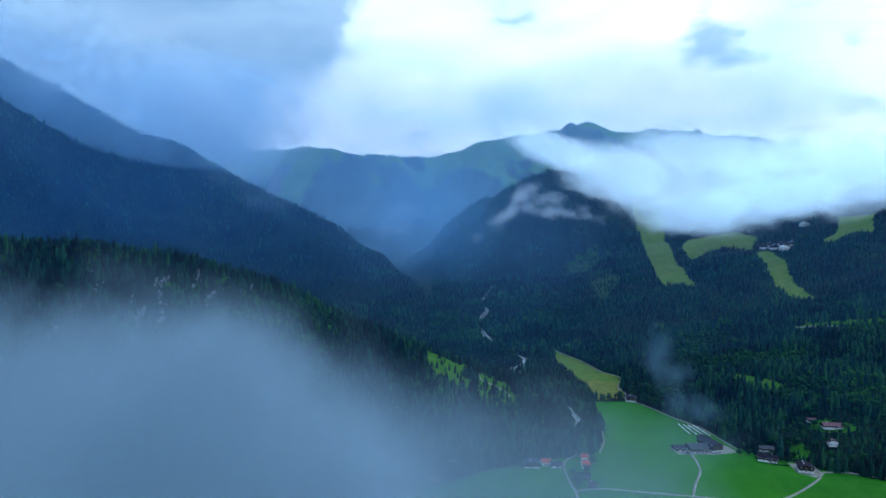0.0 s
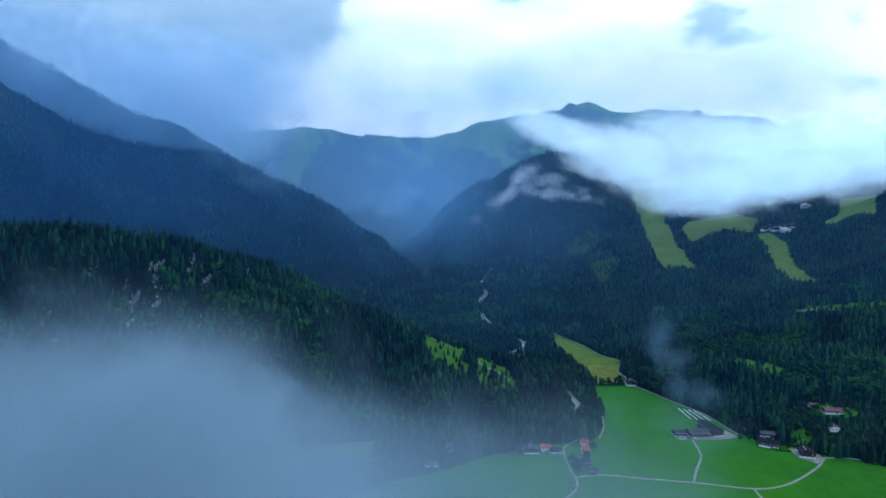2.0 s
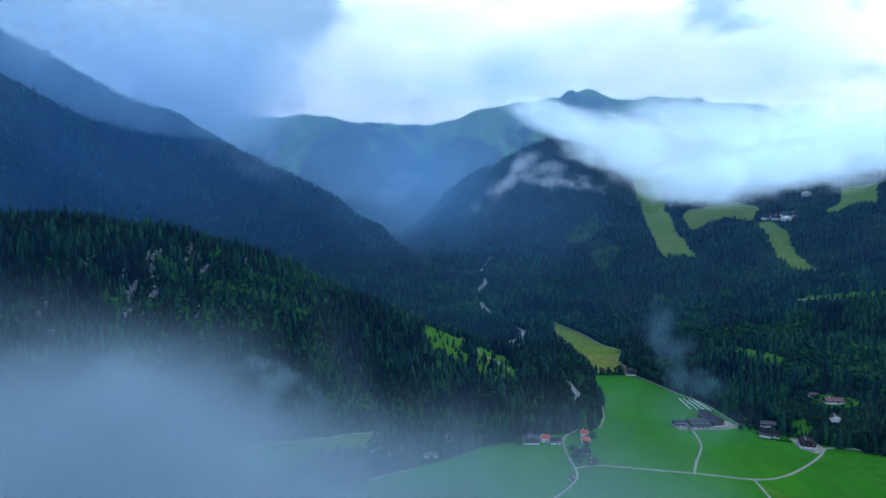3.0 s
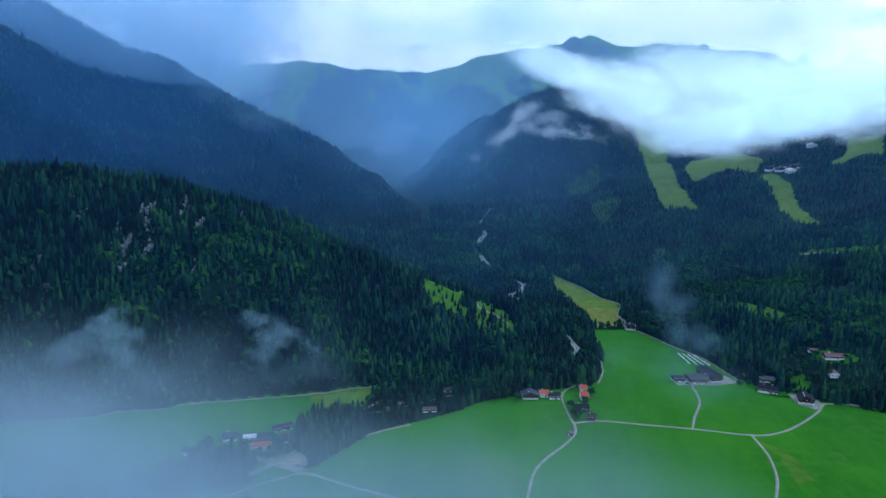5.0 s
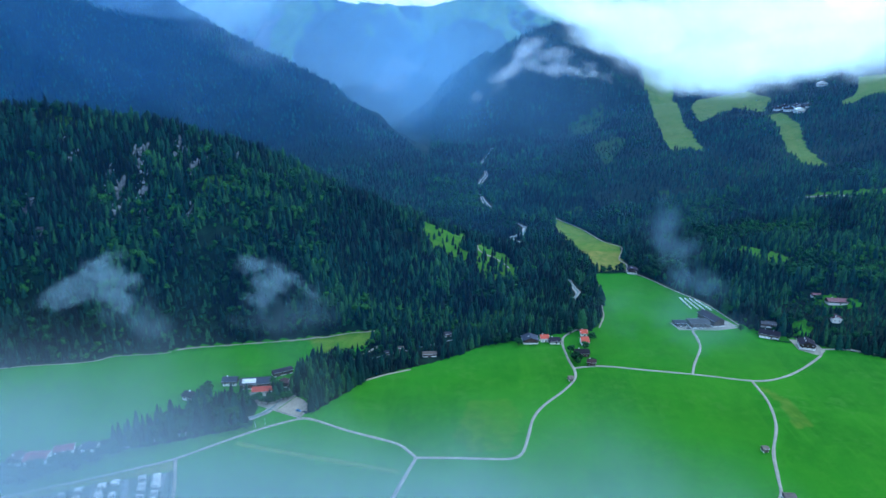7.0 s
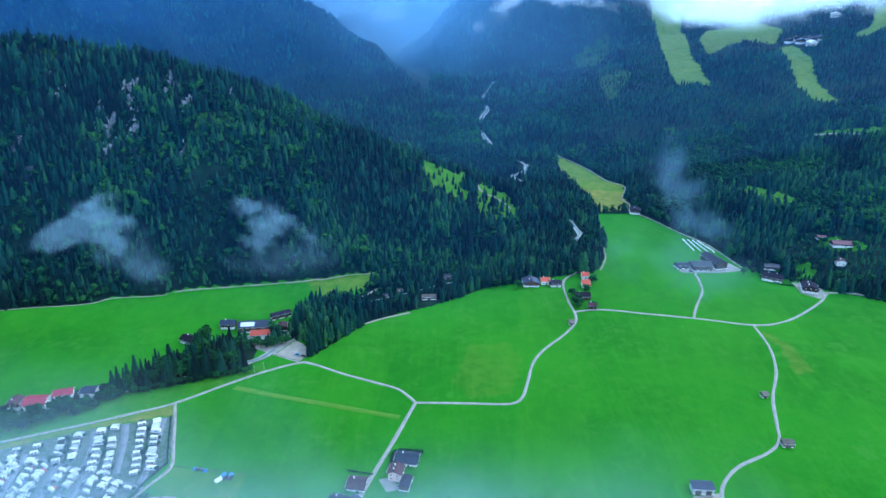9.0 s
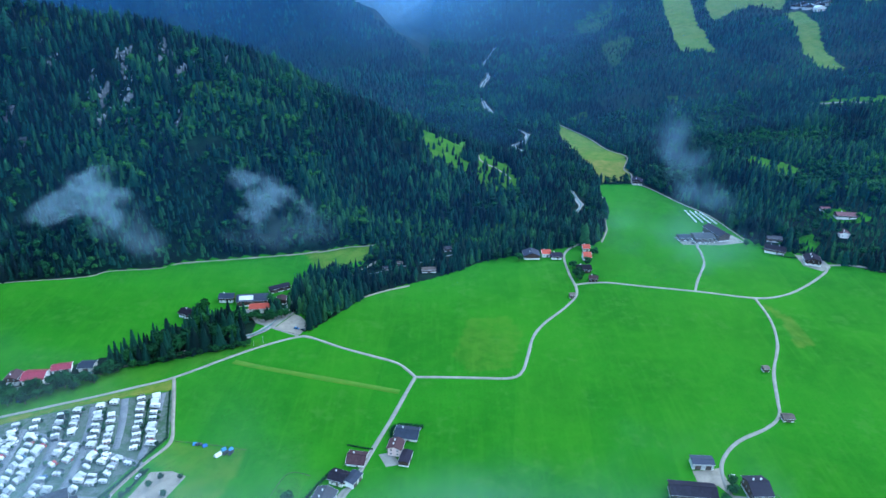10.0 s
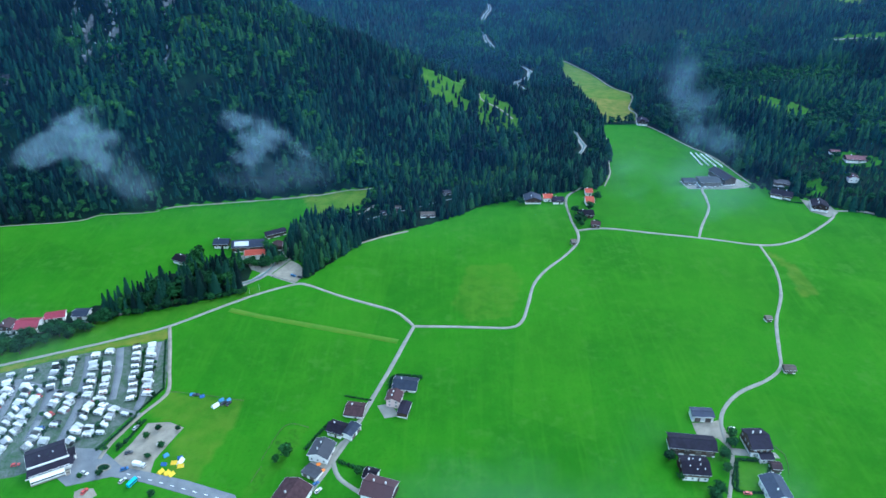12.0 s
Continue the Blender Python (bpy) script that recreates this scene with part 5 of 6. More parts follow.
barn(140, 342.5, 25.5, 12, -6, 5.0, ROOF_DARK, "long farm barn with a dark roof", WOOD, "x", 20, 0.9, "barn", 4)
farmhouse = house(136, 326, 15, 13.5, -4, 5.4, ROOF_DARK, "white farmhouse with a dark roof and vents", upper=WOOD, chimneys=2, balcony=True, group="farm by the lane")
for vx, vy in ((-3, -2.5), (0.5, -4), (2.5, -1.5), (4.5, -3.6), (-0.5, 2.5)):
    part("roof_vent", solid((vx, vy, 5.4 + (6.75 - abs(vy)) * 0.404 - 0.6, 0.45, 0.45, 1.2)), METAL, farmhouse, "white roof vent")
house(176, 344, 12, 16, 2, 6.4, ROOF_DARK, "white farmhouse with a dark roof and balcony", upper=WOOD, ridge="x", balcony=True, chimneys=2, group="farm by the lane")
house(178, 335, 8, 6, 1, 3.0, ROOF_DARK, "low white annexe of the farmhouse", rows=1, over=0.4, name="annexe", chimneys=0)
house(173.5, 312, 12, 16, 1, 5.2, ROOF_BLUE, "house with a blue-grey metal roof", ridge="y", chimneys=1, group="farm by the lane", balcony=True)
barn(181, 328.5, 5.5, 6, -4, 2.8, ROOF_BROWN, "small brown-roofed garden shed", ridge="x", over=0.4, name="garden_shed", doors=1)
for x, y, w, d, a in ((222.7, 407.5, 7.7, 6.2, -3), (231, 460, 4.8, 5, 4), (112.2, 561.5, 5.1, 5.5, 6)):
    barn(x, y, w, d, a, 2.7, OLD_WOOD, "weathered grey wooden hay hut in the meadow", OLD_WOOD, "x", 22, 0.5, "hay_hut", 1, "hay huts")
house(-171, 548, 12.5, 10, 2, 4.4, ROOF_BLUE, "white farmhouse with a dark roof by the stream", upper=WOOD, group="stream farm", balcony=True)
big = barn(-149.5, 545, 25, 13, 8, 4.6, ROOF_BLUE, "long timber farm building with solar panels on its roof", WOOD, "x", 20, 0.8, "barn", 3)
tilt = pose(-4.5, -3.3, 6.15, 20, 0, 0)
panel_block = part("solar_array", solid((0, 0, 0, 11, 4.8, 0.1)), METAL, big, "pale solar panel field")
panel_block.matrix_basis = tilt
for k in range(6):
    part("panel", solid((-4.6 + 1.84 * k, 0, 0.1, 1.7, 4.6, 0.05)), METAL, panel_block)
barn(-140, 532.5, 18, 9.5, 10, 4.2, ROOF_RED, "low wing with a bright red tiled roof", PLASTER, "x", 20, 0.7, "farm_wing", 2)
barn(-132.5, 566, 17.5, 7.5, 32, 3.6, ROOF_DARK, "dark timber shed at an angle to the farm", WOOD, "x", 20, 0.7, "shed", 2)
barn(-126.5, 546, 8, 9, 8, 3.6, ROOF_BROWN, "small brown-roofed timber store", WOOD, "y", 20, 0.6, "shed", 1)
house(-194, 523, 14, 10, -25, 3.9, ROOF_DARK, "lone white house with a dark roof in the field", upper=WOOD, ridge="x", group="stream farm", balcony=True)
barn(-268, 439, 15, 13, 6, 4.4, ROOF_CRIMSON, "white house with a crimson metal roof", PLASTER, "x", 20, 0.8, "house", 0)
barn(-256, 450, 13, 9, 18, 3.4, ROOF_CRIMSON, "low building with a crimson roof", PLASTER, "x", 18, 0.7, "farm_wing", 2)
barn(-240, 453, 10.5, 10, 4, 3.2, ROOF_BLUE, "plain building with a dark blue-grey roof", PLASTER, "x", 14, 0.6, "shed", 1)
house(-281, 437, 9, 10, 4, 5.4, ROOF_BROWN, "narrow house with a brown roof and white gable", upper=WOOD, ridge="y", group="red-roofed houses")
for x, y, w, d, a, roof, note in ((-8, 604, 13, 6.5, 6, OLD_WOOD, "long weathered timber shed at the wood's edge"), (9, 647, 7, 6, 15, ROOF_GREY, "small grey-roofed hut among the spruces"), (-34, 615, 6, 5, -10, OLD_WOOD, "small weathered hut in the stream wood"),
                                  (-47, 606, 5, 4, 20, ROOF_GREY, "little grey-roofed hut in the stream wood")):
    barn(x, y, w, d, a, 2.6, roof, note, OLD_WOOD, "x", 18, 0.4, "shed", 1, "sheds in the wood")
HAMLET = "hamlet houses"
house(87, 636, 16, 13, 2, 3.9, ROOF_BLUE, "broad farmhouse with a grey roof in the hamlet", upper=WOOD, ridge="y", pitch=20, group=HAMLET, balcony=True)
house(101, 639, 9, 9, 2, 4.0, ROOF_RED, "small white house with an orange-red roof", ridge="x", pitch=30, group=HAMLET)
house(110, 635, 11, 10, 2, 3.6, ROOF_DARK, "white house with a dark roof in the hamlet", upper=WOOD, ridge="x", group=HAMLET, balcony=True)
house(141, 652, 7.5, 8, 2, 3.6, ROOF_RED, "small house with a bright red roof", ridge="x", pitch=34, group=HAMLET)
house(138, 633, 8, 11, 2, 3.8, ROOF_RED, "white house with a steep bright red roof", ridge="x", pitch=36, group=HAMLET)
house(131, 610, 13.5, 11, 2, 3.6, ROOF_DARK, "dark timber house under trees in the hamlet", walls=WOOD, group=HAMLET, balcony=True)
house(136, 591, 8.5, 8, -12, 3.6, ROOF_BROWN, "small timber house with a brown roof", walls=WOOD, rows=1, group=HAMLET)
barn(262.5, 679, 21, 15, 3, 4.6, ROOF_GREY, "wide farm hall with a grey roof and dark front", WOOD, "x", 12, 0.7, "farm_hall", 4)
barn(279, 688, 14, 28, 16, 6.2, ROOF_DARK, "long barn with a dark slate-blue roof and white gable", WOOD, "y", 22, 0.9, "barn", 2)
barn(244, 680, 13, 10, 2, 3.4, ROOF_DARK, "low dark store beside the farm hall", WOOD, "x", 14, 0.6, "shed", 2)
barn(333, 678, 15, 10, -17, 3.0, ROOF_GREY, "low store with a pale sheet roof among trees", OLD_WOOD, "x", 10, 0.5, "shed", 2)
house(323, 653, 19, 13, -28, 4.4, ROOF_DARK, "long farmhouse with dark timber upper floor", upper=WOOD, ridge="x", group="slope farms", balcony=True, chimneys=2)
house(348, 631, 15, 15, -17, 4.8, ROOF_DARK, "large farmhouse with a dark roof and white base", upper=WOOD, ridge="y", group="slope farms", balcony=True, chimneys=2)
house(415, 705, 21, 11, -6, 3.6, ROOF_PINK, "long white house with a dull pink-red roof", upper=WOOD, group="slope farms", balcony=True)
house(398, 673, 10.5, 10, -12, 3.8, ROOF_BROWN, "small white house with a brown roof in an orchard", ridge="y", group="slope farms")
barn(402, 721, 10, 6, -6, 2.6, ROOF_PINK, "small red-roofed shed on the slope", WOOD, "x", 18, 0.5, "shed", 1)
house(238, 837, 13, 12, -11, 5.0, ROOF_DARK, "white farmhouse at the end of the meadow", upper=WOOD, ridge="y", group="slope farms", balcony=True)
for x, y, w, d, a, r in ((714, 1505, 16, 14, 10, ROOF_DARK), (727, 1503, 14, 12, -15, ROOF_BROWN), (716, 1463, 18, 14, 5, ROOF_BLUE), (735, 1455, 16, 13, -10, ROOF_GREY), (722, 1430, 20, 14, 8, METAL), (742, 1484, 16, 13, 0, ROOF_DARK),
                         (752, 1462, 15, 12, 20, ROOF_GREY), (876, 1646, 22, 14, -8, METAL)):
    house(x, y, w, d, a, 7.0, r, "white chalet of the hill village beside the ski run", "chalet", upper=WOOD if r != METAL else None, ridge="y", rows=2, group="hill village", balcony=True)

# the camp site's reception: two dark roofs in steps, a white parapet between them and a glazed veranda
hall = house(-203, 329, 19, 13, 30, 5.2, ROOF_DARK, "camp reception hall with stepped dark roofs and glazed veranda", "reception_hall", ridge="x", pitch=22, chimneys=0, balcony=False)
part("parapet", solid((0.5, -6.75, 3.9, 19.5, 0.5, 1.1)), PLASTER, hall, "white rendered parapet")
wing = bmesh.new()
for zz, flip in ((3.75, True), (4.0, False)):
    v = [wing.verts.new(p) for p in ((-10.5, -12.2, zz - 1.1), (10.8, -12.2, zz - 1.1), (12.4, -9.5, zz - 0.7), (12.0, -7.0, zz), (-9.5, -7.0, zz))]
    wing.faces.new(v[::-1] if flip else v)
wing.verts.ensure_lookup_table()
for k in range(5):
    a, b = k, (k + 1) % 5
    wing.faces.new((wing.verts[a], wing.verts[b], wing.verts[b + 5], wing.verts[a + 5]))
part("wing_roof", wing, ROOF_DARK, hall)
part("wing_fascia", solid((0.1, -12.3, 2.55, 21.6, 0.2, 0.4)), PLASTER, hall, "white fascia")
part("wing_wall", solid((0.3, -9.2, -0.8, 19.0, 4.6, 3.9)), PLASTER, hall)
bay = part("bay", solid((11.2, -3.0, -0.8, 3.4, 6.0, 4.0), bevel=0.5), PLASTER, hall, "rounded white side bay")
part("bay_roof", solid((11.2, -3.0, 3.2, 3.9, 6.6, 0.25), bevel=0.1), ROOF_DARK, bay)
part("veranda_floor", solid((-1.0, -13.4, -0.6, 16.0, 3.6, 1.2)), GRAVEL, hall)
part("veranda_roof", solid((-1.0, -13.9, 2.45, 15.6, 2.6, 0.14)), WHITE, hall, "pale glazed veranda roof")
for k in range(11):
    part("veranda_post", solid((-8.6 + 1.52 * k, -15.05, 0.6, 0.14, 0.14, 1.9)), WHITE, hall)
for k in range(10):
    part("veranda_pane", solid((-7.84 + 1.52 * k, -15.02, 1.5, 1.36, 0.06, 0.9)), GLASS, hall, "window pane")
part("veranda_railing", solid((-1.0, -15.0, 0.6, 15.4, 0.08, 0.85)), WHITE, hall, "long white balustrade")
part("stair", solid((8.0, -14.4, -0.6, 2.2, 3.4, 0.9), (8.0, -13.6, 0.3, 2.2, 1.8, 0.4)), GRAVEL, hall)
for side in (-1.15, 1.15):
    part("stair_rail", solid((8.0 + side, -14.4, 0.3, 0.08, 3.4, 0.9)), WHITE, hall)
for vx in (-3.0, 3.4):
    part("roof_vent", solid((vx, -2.4, 6.2, 0.6, 0.6, 1.1)), METAL, hall, "pale roof vent")


# ---- vehicles, caravans and tents ----
def wheels(base, places, radius=0.33):
    for x, y in places:
        bm = bmesh.new()
        bmesh.ops.create_cone(bm, segments=12, radius1=radius, radius2=radius, depth=0.22, cap_ends=True, matrix=Matrix.Translation((x, y, radius)) @ Matrix.Rotation(math.pi / 2, 4, "X"))
        tyre = part("wheel", bm, RUBBER, base)
        bm = bmesh.new()
        bmesh.ops.create_cone(bm, segments=8, radius1=radius * 0.55, radius2=radius * 0.55, depth=0.25, cap_ends=True, matrix=Matrix.Translation((x, y, radius)) @ Matrix.Rotation(math.pi / 2, 4, "X"))
        part("rim", bm, METAL, tyre)


def car(material, name="car", long=4.3):
    base = new(name)
    body = solid((0, 0, 0.28, long, 1.78, 0.62), bevel=0.14)
    part("body", body, material, base)
    bm = bmesh.new()
    v = [bm.verts.new(p) for p in ((-0.42 * long, -0.8, 0.86), (0.22 * long, -0.8, 0.86), (0.22 * long, 0.8, 0.86), (-0.42 * long, 0.8, 0.86),
                                   (-0.33 * long, -0.64, 1.42), (0.06 * long, -0.64, 1.42), (0.06 * long, 0.64, 1.42), (-0.33 * long, 0.64, 1.42))]
    for i in range(4):
        j = (i + 1) % 4
        bm.faces.new((v[i], v[j], v[4 + j], v[4 + i]))
    bm.faces.new(v[4:])
    bm.faces.new(v[:4][::-1])
    part("cabin_glass", bm, GLASS, base)
    part("roof", solid((-0.135 * long, 0, 1.4, 0.4 * long, 1.26, 0.06), bevel=0.02), material, base)
    for y in (-0.6, 0.6):
        part("headlight", solid((long / 2 - 0.06, y, 0.62, 0.12, 0.3, 0.16)), METAL, base)
        part("tail_light", solid((-long / 2 + 0.05, y, 0.66, 0.1, 0.26, 0.16)), RED, base)
    wheels(base, [(sx * 0.31 * long, sy * 0.8) for sx in (-1, 1) for sy in (-1, 1)])
    return base


def caravan(long, awning, stripe):
    long *= 0.82
    base = new("caravan")
    bm = solid((0, 0, 0.45, long, 2.2, 2.0), bevel=0.3)
    part("body", bm, WHITE, base)
    part("stripe", solid((0, -1.16, 1.0, long * 0.8, 0.03, 0.18), (0, 1.16, 1.0, long * 0.8, 0.03, 0.18)), stripe, base)
    for k in (-1, 1):
        part("window", solid((k * long * 0.22, -1.16, 1.45, long * 0.26, 0.04, 0.6)), GLASS, base)
        part("window", solid((k * long * 0.22, 1.16, 1.45, long * 0.26, 0.04, 0.6)), GLASS, base)
    part("roof_hatch", solid((0.4, 0, 2.53, 0.8, 0.8, 0.14)), METAL, base)
    part("drawbar", solid((long / 2 + 0.55, 0, 0.42, 1.2, 0.16, 0.12)), METAL, base)
    wheels(base, [(0.1, -1.0), (0.1, 1.0)], 0.3)
    if awning:
        bm = bmesh.new()
        v = [bm.verts.new(p) for p in ((-long * 0.44, 1.2, 2.35), (long * 0.44, 1.2, 2.35), (long * 0.44, 3.7, 1.85), (-long * 0.44, 3.7, 1.85), (-long * 0.44, 1.2, 0), (long * 0.44, 1.2, 0), (long * 0.44, 3.7, 0), (-long * 0.44, 3.7, 0))]
        for f in ((0, 1, 2, 3), (3, 2, 6, 7), (2, 1, 5, 6), (0, 3, 7, 4)):
            bm.faces.new([v[i] for i in f])
        bmesh.ops.solidify(bm, geom=bm.faces[:], thickness=0.04)
        tent = part("awning", bm, CANVAS, base, "pale canvas awning")
        part("awning_window", solid((0, 3.73, 0.7, long * 0.5, 0.03, 0.8)), GLASS, tent)
    return base


def motorhome():
    base = new("motorhome")
    part("body", solid((-0.6, 0, 0.5, 5.4, 2.2, 2.4), (1.6, 0, 1.9, 1.6, 2.1, 1.0), bevel=0.16), WHITE, base)
    part("cab", solid((2.6, 0, 0.4, 1.6, 2.0, 1.0), (2.3, 0, 1.3, 1.0, 1.9, 0.7), bevel=0.18), WHITE, base)
    part("windscreen", solid((2.86, 0, 1.35, 0.06, 1.6, 0.55)), GLASS, base)
    for y in (-1.12, 1.12):
        part("window", solid((-0.8, y, 1.7, 1.6, 0.04, 0.6)), GLASS, base)
    part("roof_hatch", solid((-1.2, 0, 2.9, 0.9, 0.9, 0.14)), METAL, base)
    wheels(base, [(sx, sy) for sx in (-2.0, 2.4) for sy in (-0.95, 0.95)], 0.35)
    return base


VANS = [tagged(caravan(6.2, True, NAVY), "white touring caravan with a pale canvas awning", "caravan", "caravans on the camp site"),
        tagged(caravan(5.4, False, BLUE), "plain white touring caravan parked on the camp site", "caravan", "caravans on the camp site"),
        tagged(caravan(5.6, True, RED), "short white caravan with a grey awning", "caravan", "caravans on the camp site"),
        tagged(motorhome(), "white motorhome parked on its camp pitch", "motorhome", "caravans on the camp site")]
CARS = [tagged(car(m), f"{c} car parked on open ground", "car", "parked cars") for m, c in ((NAVY, "dark"), (METAL, "silver grey"), (RED, "red"), (WHITE, "white"), (BLUE, "blue"))]
used = set()


def park(stock, k, x, y, turn, lift=0.25, note=""):
    t0 = stock[k]
    m = pose(x, y, float(height(x, y)) + lift, 0, 0, turn)
    if id(t0) in used:
        ob = copy_thing(t0, m)
    else:
        used.add(id(t0))
        t0.matrix_basis = m
        ob = t0
    return tagged(ob, note)


random.seed(5)
camp = [(-310, 362), (-264, 393), (-222, 412), (-178, 426), (-170, 400), (-164, 384), (-174, 362), (-184, 340), (-206, 340), (-222, 326), (-310, 296)]


def pitches(x0, y0, dx, dy, n, gap, turn, density=0.9):
    """A row of camp pitches from one end along a line."""
    length = math.hypot(dx, dy)
    for k in range(n):
        x, y = x0 + dx / length * gap * k + random.uniform(-0.6, 0.6), y0 + dy / length * gap * k + random.uniform(-0.6, 0.6)
        if not inside(np.array([x]), np.array([y]), camp)[0] or random.random() > density or math.hypot(x + 200, y - 323) < 15:
            continue
        park(VANS, random.choice((0, 0, 0, 1, 1, 2, 2, 3)), x, y, turn + random.uniform(-16, 16) + random.choice((0, 0, 180)), 0.2)
        if random.random() < 0.5:
            plant("broadleaf_tree", x + random.choice((-3.4, 3.4)), y + random.uniform(-1, 1), random.uniform(2.4, 4.4), "small bushy tree between camp pitches", "camp site trees", 1.0)
        if random.random() < 0.55:
            park(CARS, random.choice((0, 1, 1, 0, 4, 0, 2, 3)), x - dx / length * gap * 0.45 + random.uniform(-1, 1), y - dy / length * gap * 0.45, turn + random.uniform(-25, 25), 0.2)


for x0, y0, n, gap in ((-182, 423.5, 8, 6.6), (-190, 419.5, 8, 6.6), (-205.5, 414, 7, 6.8), (-213, 411, 6, 6.8), (-225, 406, 4, 6.8), (-233, 402, 4, 7.0), (-246, 397, 3, 7.5), (-256, 392, 4, 7.5), (-268, 386, 4, 7.5)):
    pitches(x0, y0, 0.27, -0.96, round(n * 1.12), gap * 0.9, random.choice((8, 14, 190)), 0.95)
for x0, y0, n in ((-176, 361, 3), (-184, 364, 4), (-191, 367, 5), (-198, 369, 5), (-212, 374, 6), (-219, 376, 7), (-232, 379, 8), (-239, 381, 8), (-250, 380, 8), (-258, 379, 8), (-268, 375, 9), (-277, 372, 9), (-288, 366, 9)):
    pitches(x0, y0, 0.04, -1.0, round(n * 1.1), 5.4, random.choice((-20, -15, 160)), 0.94)

for k, x, y, a, note in ((0, -163, 334, 20, "dark van parked on the gravel"), (1, -166, 352, 70, "silver car on the track by the hedge"), (3, -148, 340, 10, "white car beside a small tree"), (3, -159, 315.5, 60, "white car on the access road"),
                         (4, -161, 323, 30, "blue-grey car at the forecourt"), (3, -180, 320, -20, "white car before the reception"), (1, -202, 339, 120, "grey car on the camp lane"), (2, -218, 325, 15, "red car beside the hall"),
                         (2, -62, 324.5, 40, "red car before the white house"), (1, -66, 326, 60, "grey car before the white house"), (4, -61, 315, 50, "blue car parked by the lane"), (3, -59, 311, 50, "white car parked by the lane"),
                         (3, -64, 572.5, 30, "white car by the wood"), (4, -107, 506, -20, "blue car on the gravel triangle"), (0, -101.5, 504, -30, "dark car on the gravel triangle"), (3, 168, 357, 5, "white car beside the farmhouse"),
                         (0, 250, 669, 5, "dark car in the farmyard"), (3, 256, 669.5, 10, "white car in the farmyard"), (1, 262, 669.5, 0, "silver car in the farmyard"), (2, 160, 312, -5, "red car on the farm lane")):
    park(CARS, k, x, y, a, 0.3, note)

bus = new("minibus")
part("body", solid((0, 0, 0.35, 6.0, 2.1, 2.1), bevel=0.2), TURQUOISE, bus)
for y in (-1.06, 1.06):
    part("window", solid((0, y, 1.35, 4.8, 0.04, 0.7)), GLASS, bus)
part("windscreen", solid((3.0, 0, 1.3, 0.05, 1.7, 0.8)), GLASS, bus)
wheels(bus, [(sx, sy) for sx in (-2, 2) for sy in (-0.95, 0.95)], 0.36)
bus.matrix_basis = pose(-153.5, 314, float(height(-153.5, 314)) + 0.22, 0, 0, 65)
tagged(bus, "turquoise minibus standing on the access road", "minibus")
truck = new("box_truck")
part("box", solid((-0.1, 0, 0.8, 4.6, 2.2, 2.2), bevel=0.06), WHITE, truck)
part("cab", solid((3.4, 0, 0.5, 1.8, 2.2, 2.0), bevel=0.15), WHITE, truck)
part("windscreen", solid((4.3, 0, 1.5, 0.05, 1.8, 0.7)), GLASS, truck)
wheels(truck, [(sx, sy) for sx in (-1.6, 3.0) for sy in (-1.0, 1.0)], 0.45)
truck.matrix_basis = pose(-155, 325.5, float(height(-155, 325.5)) + 0.2, 0, 0, -12)
tagged(truck, "white box truck by the gravel car park", "truck")


def tent(material, long=3.4, wide=2.6, tall=1.9):
    base = new("tent")
    bm = bmesh.new()
    v = [bm.verts.new(p) for p in ((-long / 2, -wide / 2, 0), (long / 2, -wide / 2, 0), (long / 2, wide / 2, 0), (-long / 2, wide / 2, 0), (-long / 2 + 0.3, 0, tall), (long / 2 - 0.3, 0, tall), (0, 0, tall * 0.96))]
    for f in ((0, 1, 5, 6, 4), (2, 3, 4, 6, 5), (1, 2, 5), (3, 0, 4), (3, 2, 1, 0)):
        bm.faces.new([v[i] for i in f])
    part("canopy", bm, material, base)
    bm = bmesh.new()
    v = [bm.verts.new(p) for p in ((long / 2 + 0.02, -0.5, 0.02), (long / 2 + 0.02, 0.5, 0.02), (long / 2 - 0.22, 0.05, tall * 0.75))]
    bm.faces.new(v)
    bmesh.ops.solidify(bm, geom=bm.faces[:], thickness=0.03)
    part("door_flap", bm, CANVAS, base)
    for x in (-long / 2 - 0.5, long / 2 + 0.5):
        part("peg_line", solid((x, 0, 0, 0.04, 0.04, 0.5)), METAL, base)
    return base


TENTS = [tagged(tent(YELLOW), "bright yellow ridge tent on the grass", "tent", "tents on the meadow"), tagged(tent(BLUE, 3.0, 2.4, 1.7), "blue ridge tent on the grass", "tent", "tents on the meadow"),
         tagged(tent(CANVAS, 4.5, 3.0, 2.1), "pale grey family tent on the grass", "tent", "tents on the meadow")]
for k, x, y, a in ((0, -137, 328, 10), (0, -133, 326, 15), (0, -142, 322, 60), (0, -138.6, 321.2, 55), (0, -136, 320.4, 60), (1, -143, 333, 40), (1, -135, 331.5, 20), (2, -134, 328.8, 80), (1, -142, 327, 0), (1, -143, 379, 0), (1, -137, 377.6, 30),
                   (2, -127, 370, 50), (1, -125, 374.5, 40), (1, -121, 374.5, 60)):
    park(TENTS, k, x, y, a, 0.05)
for k, x, y, a in ((0, -123, 371.5, 60), (0, -120, 371.5, 70), (0, -141, 378.5, 10)):
    park(CARS, k, x, y, a, 0.05, "car parked on the grass beside tents")

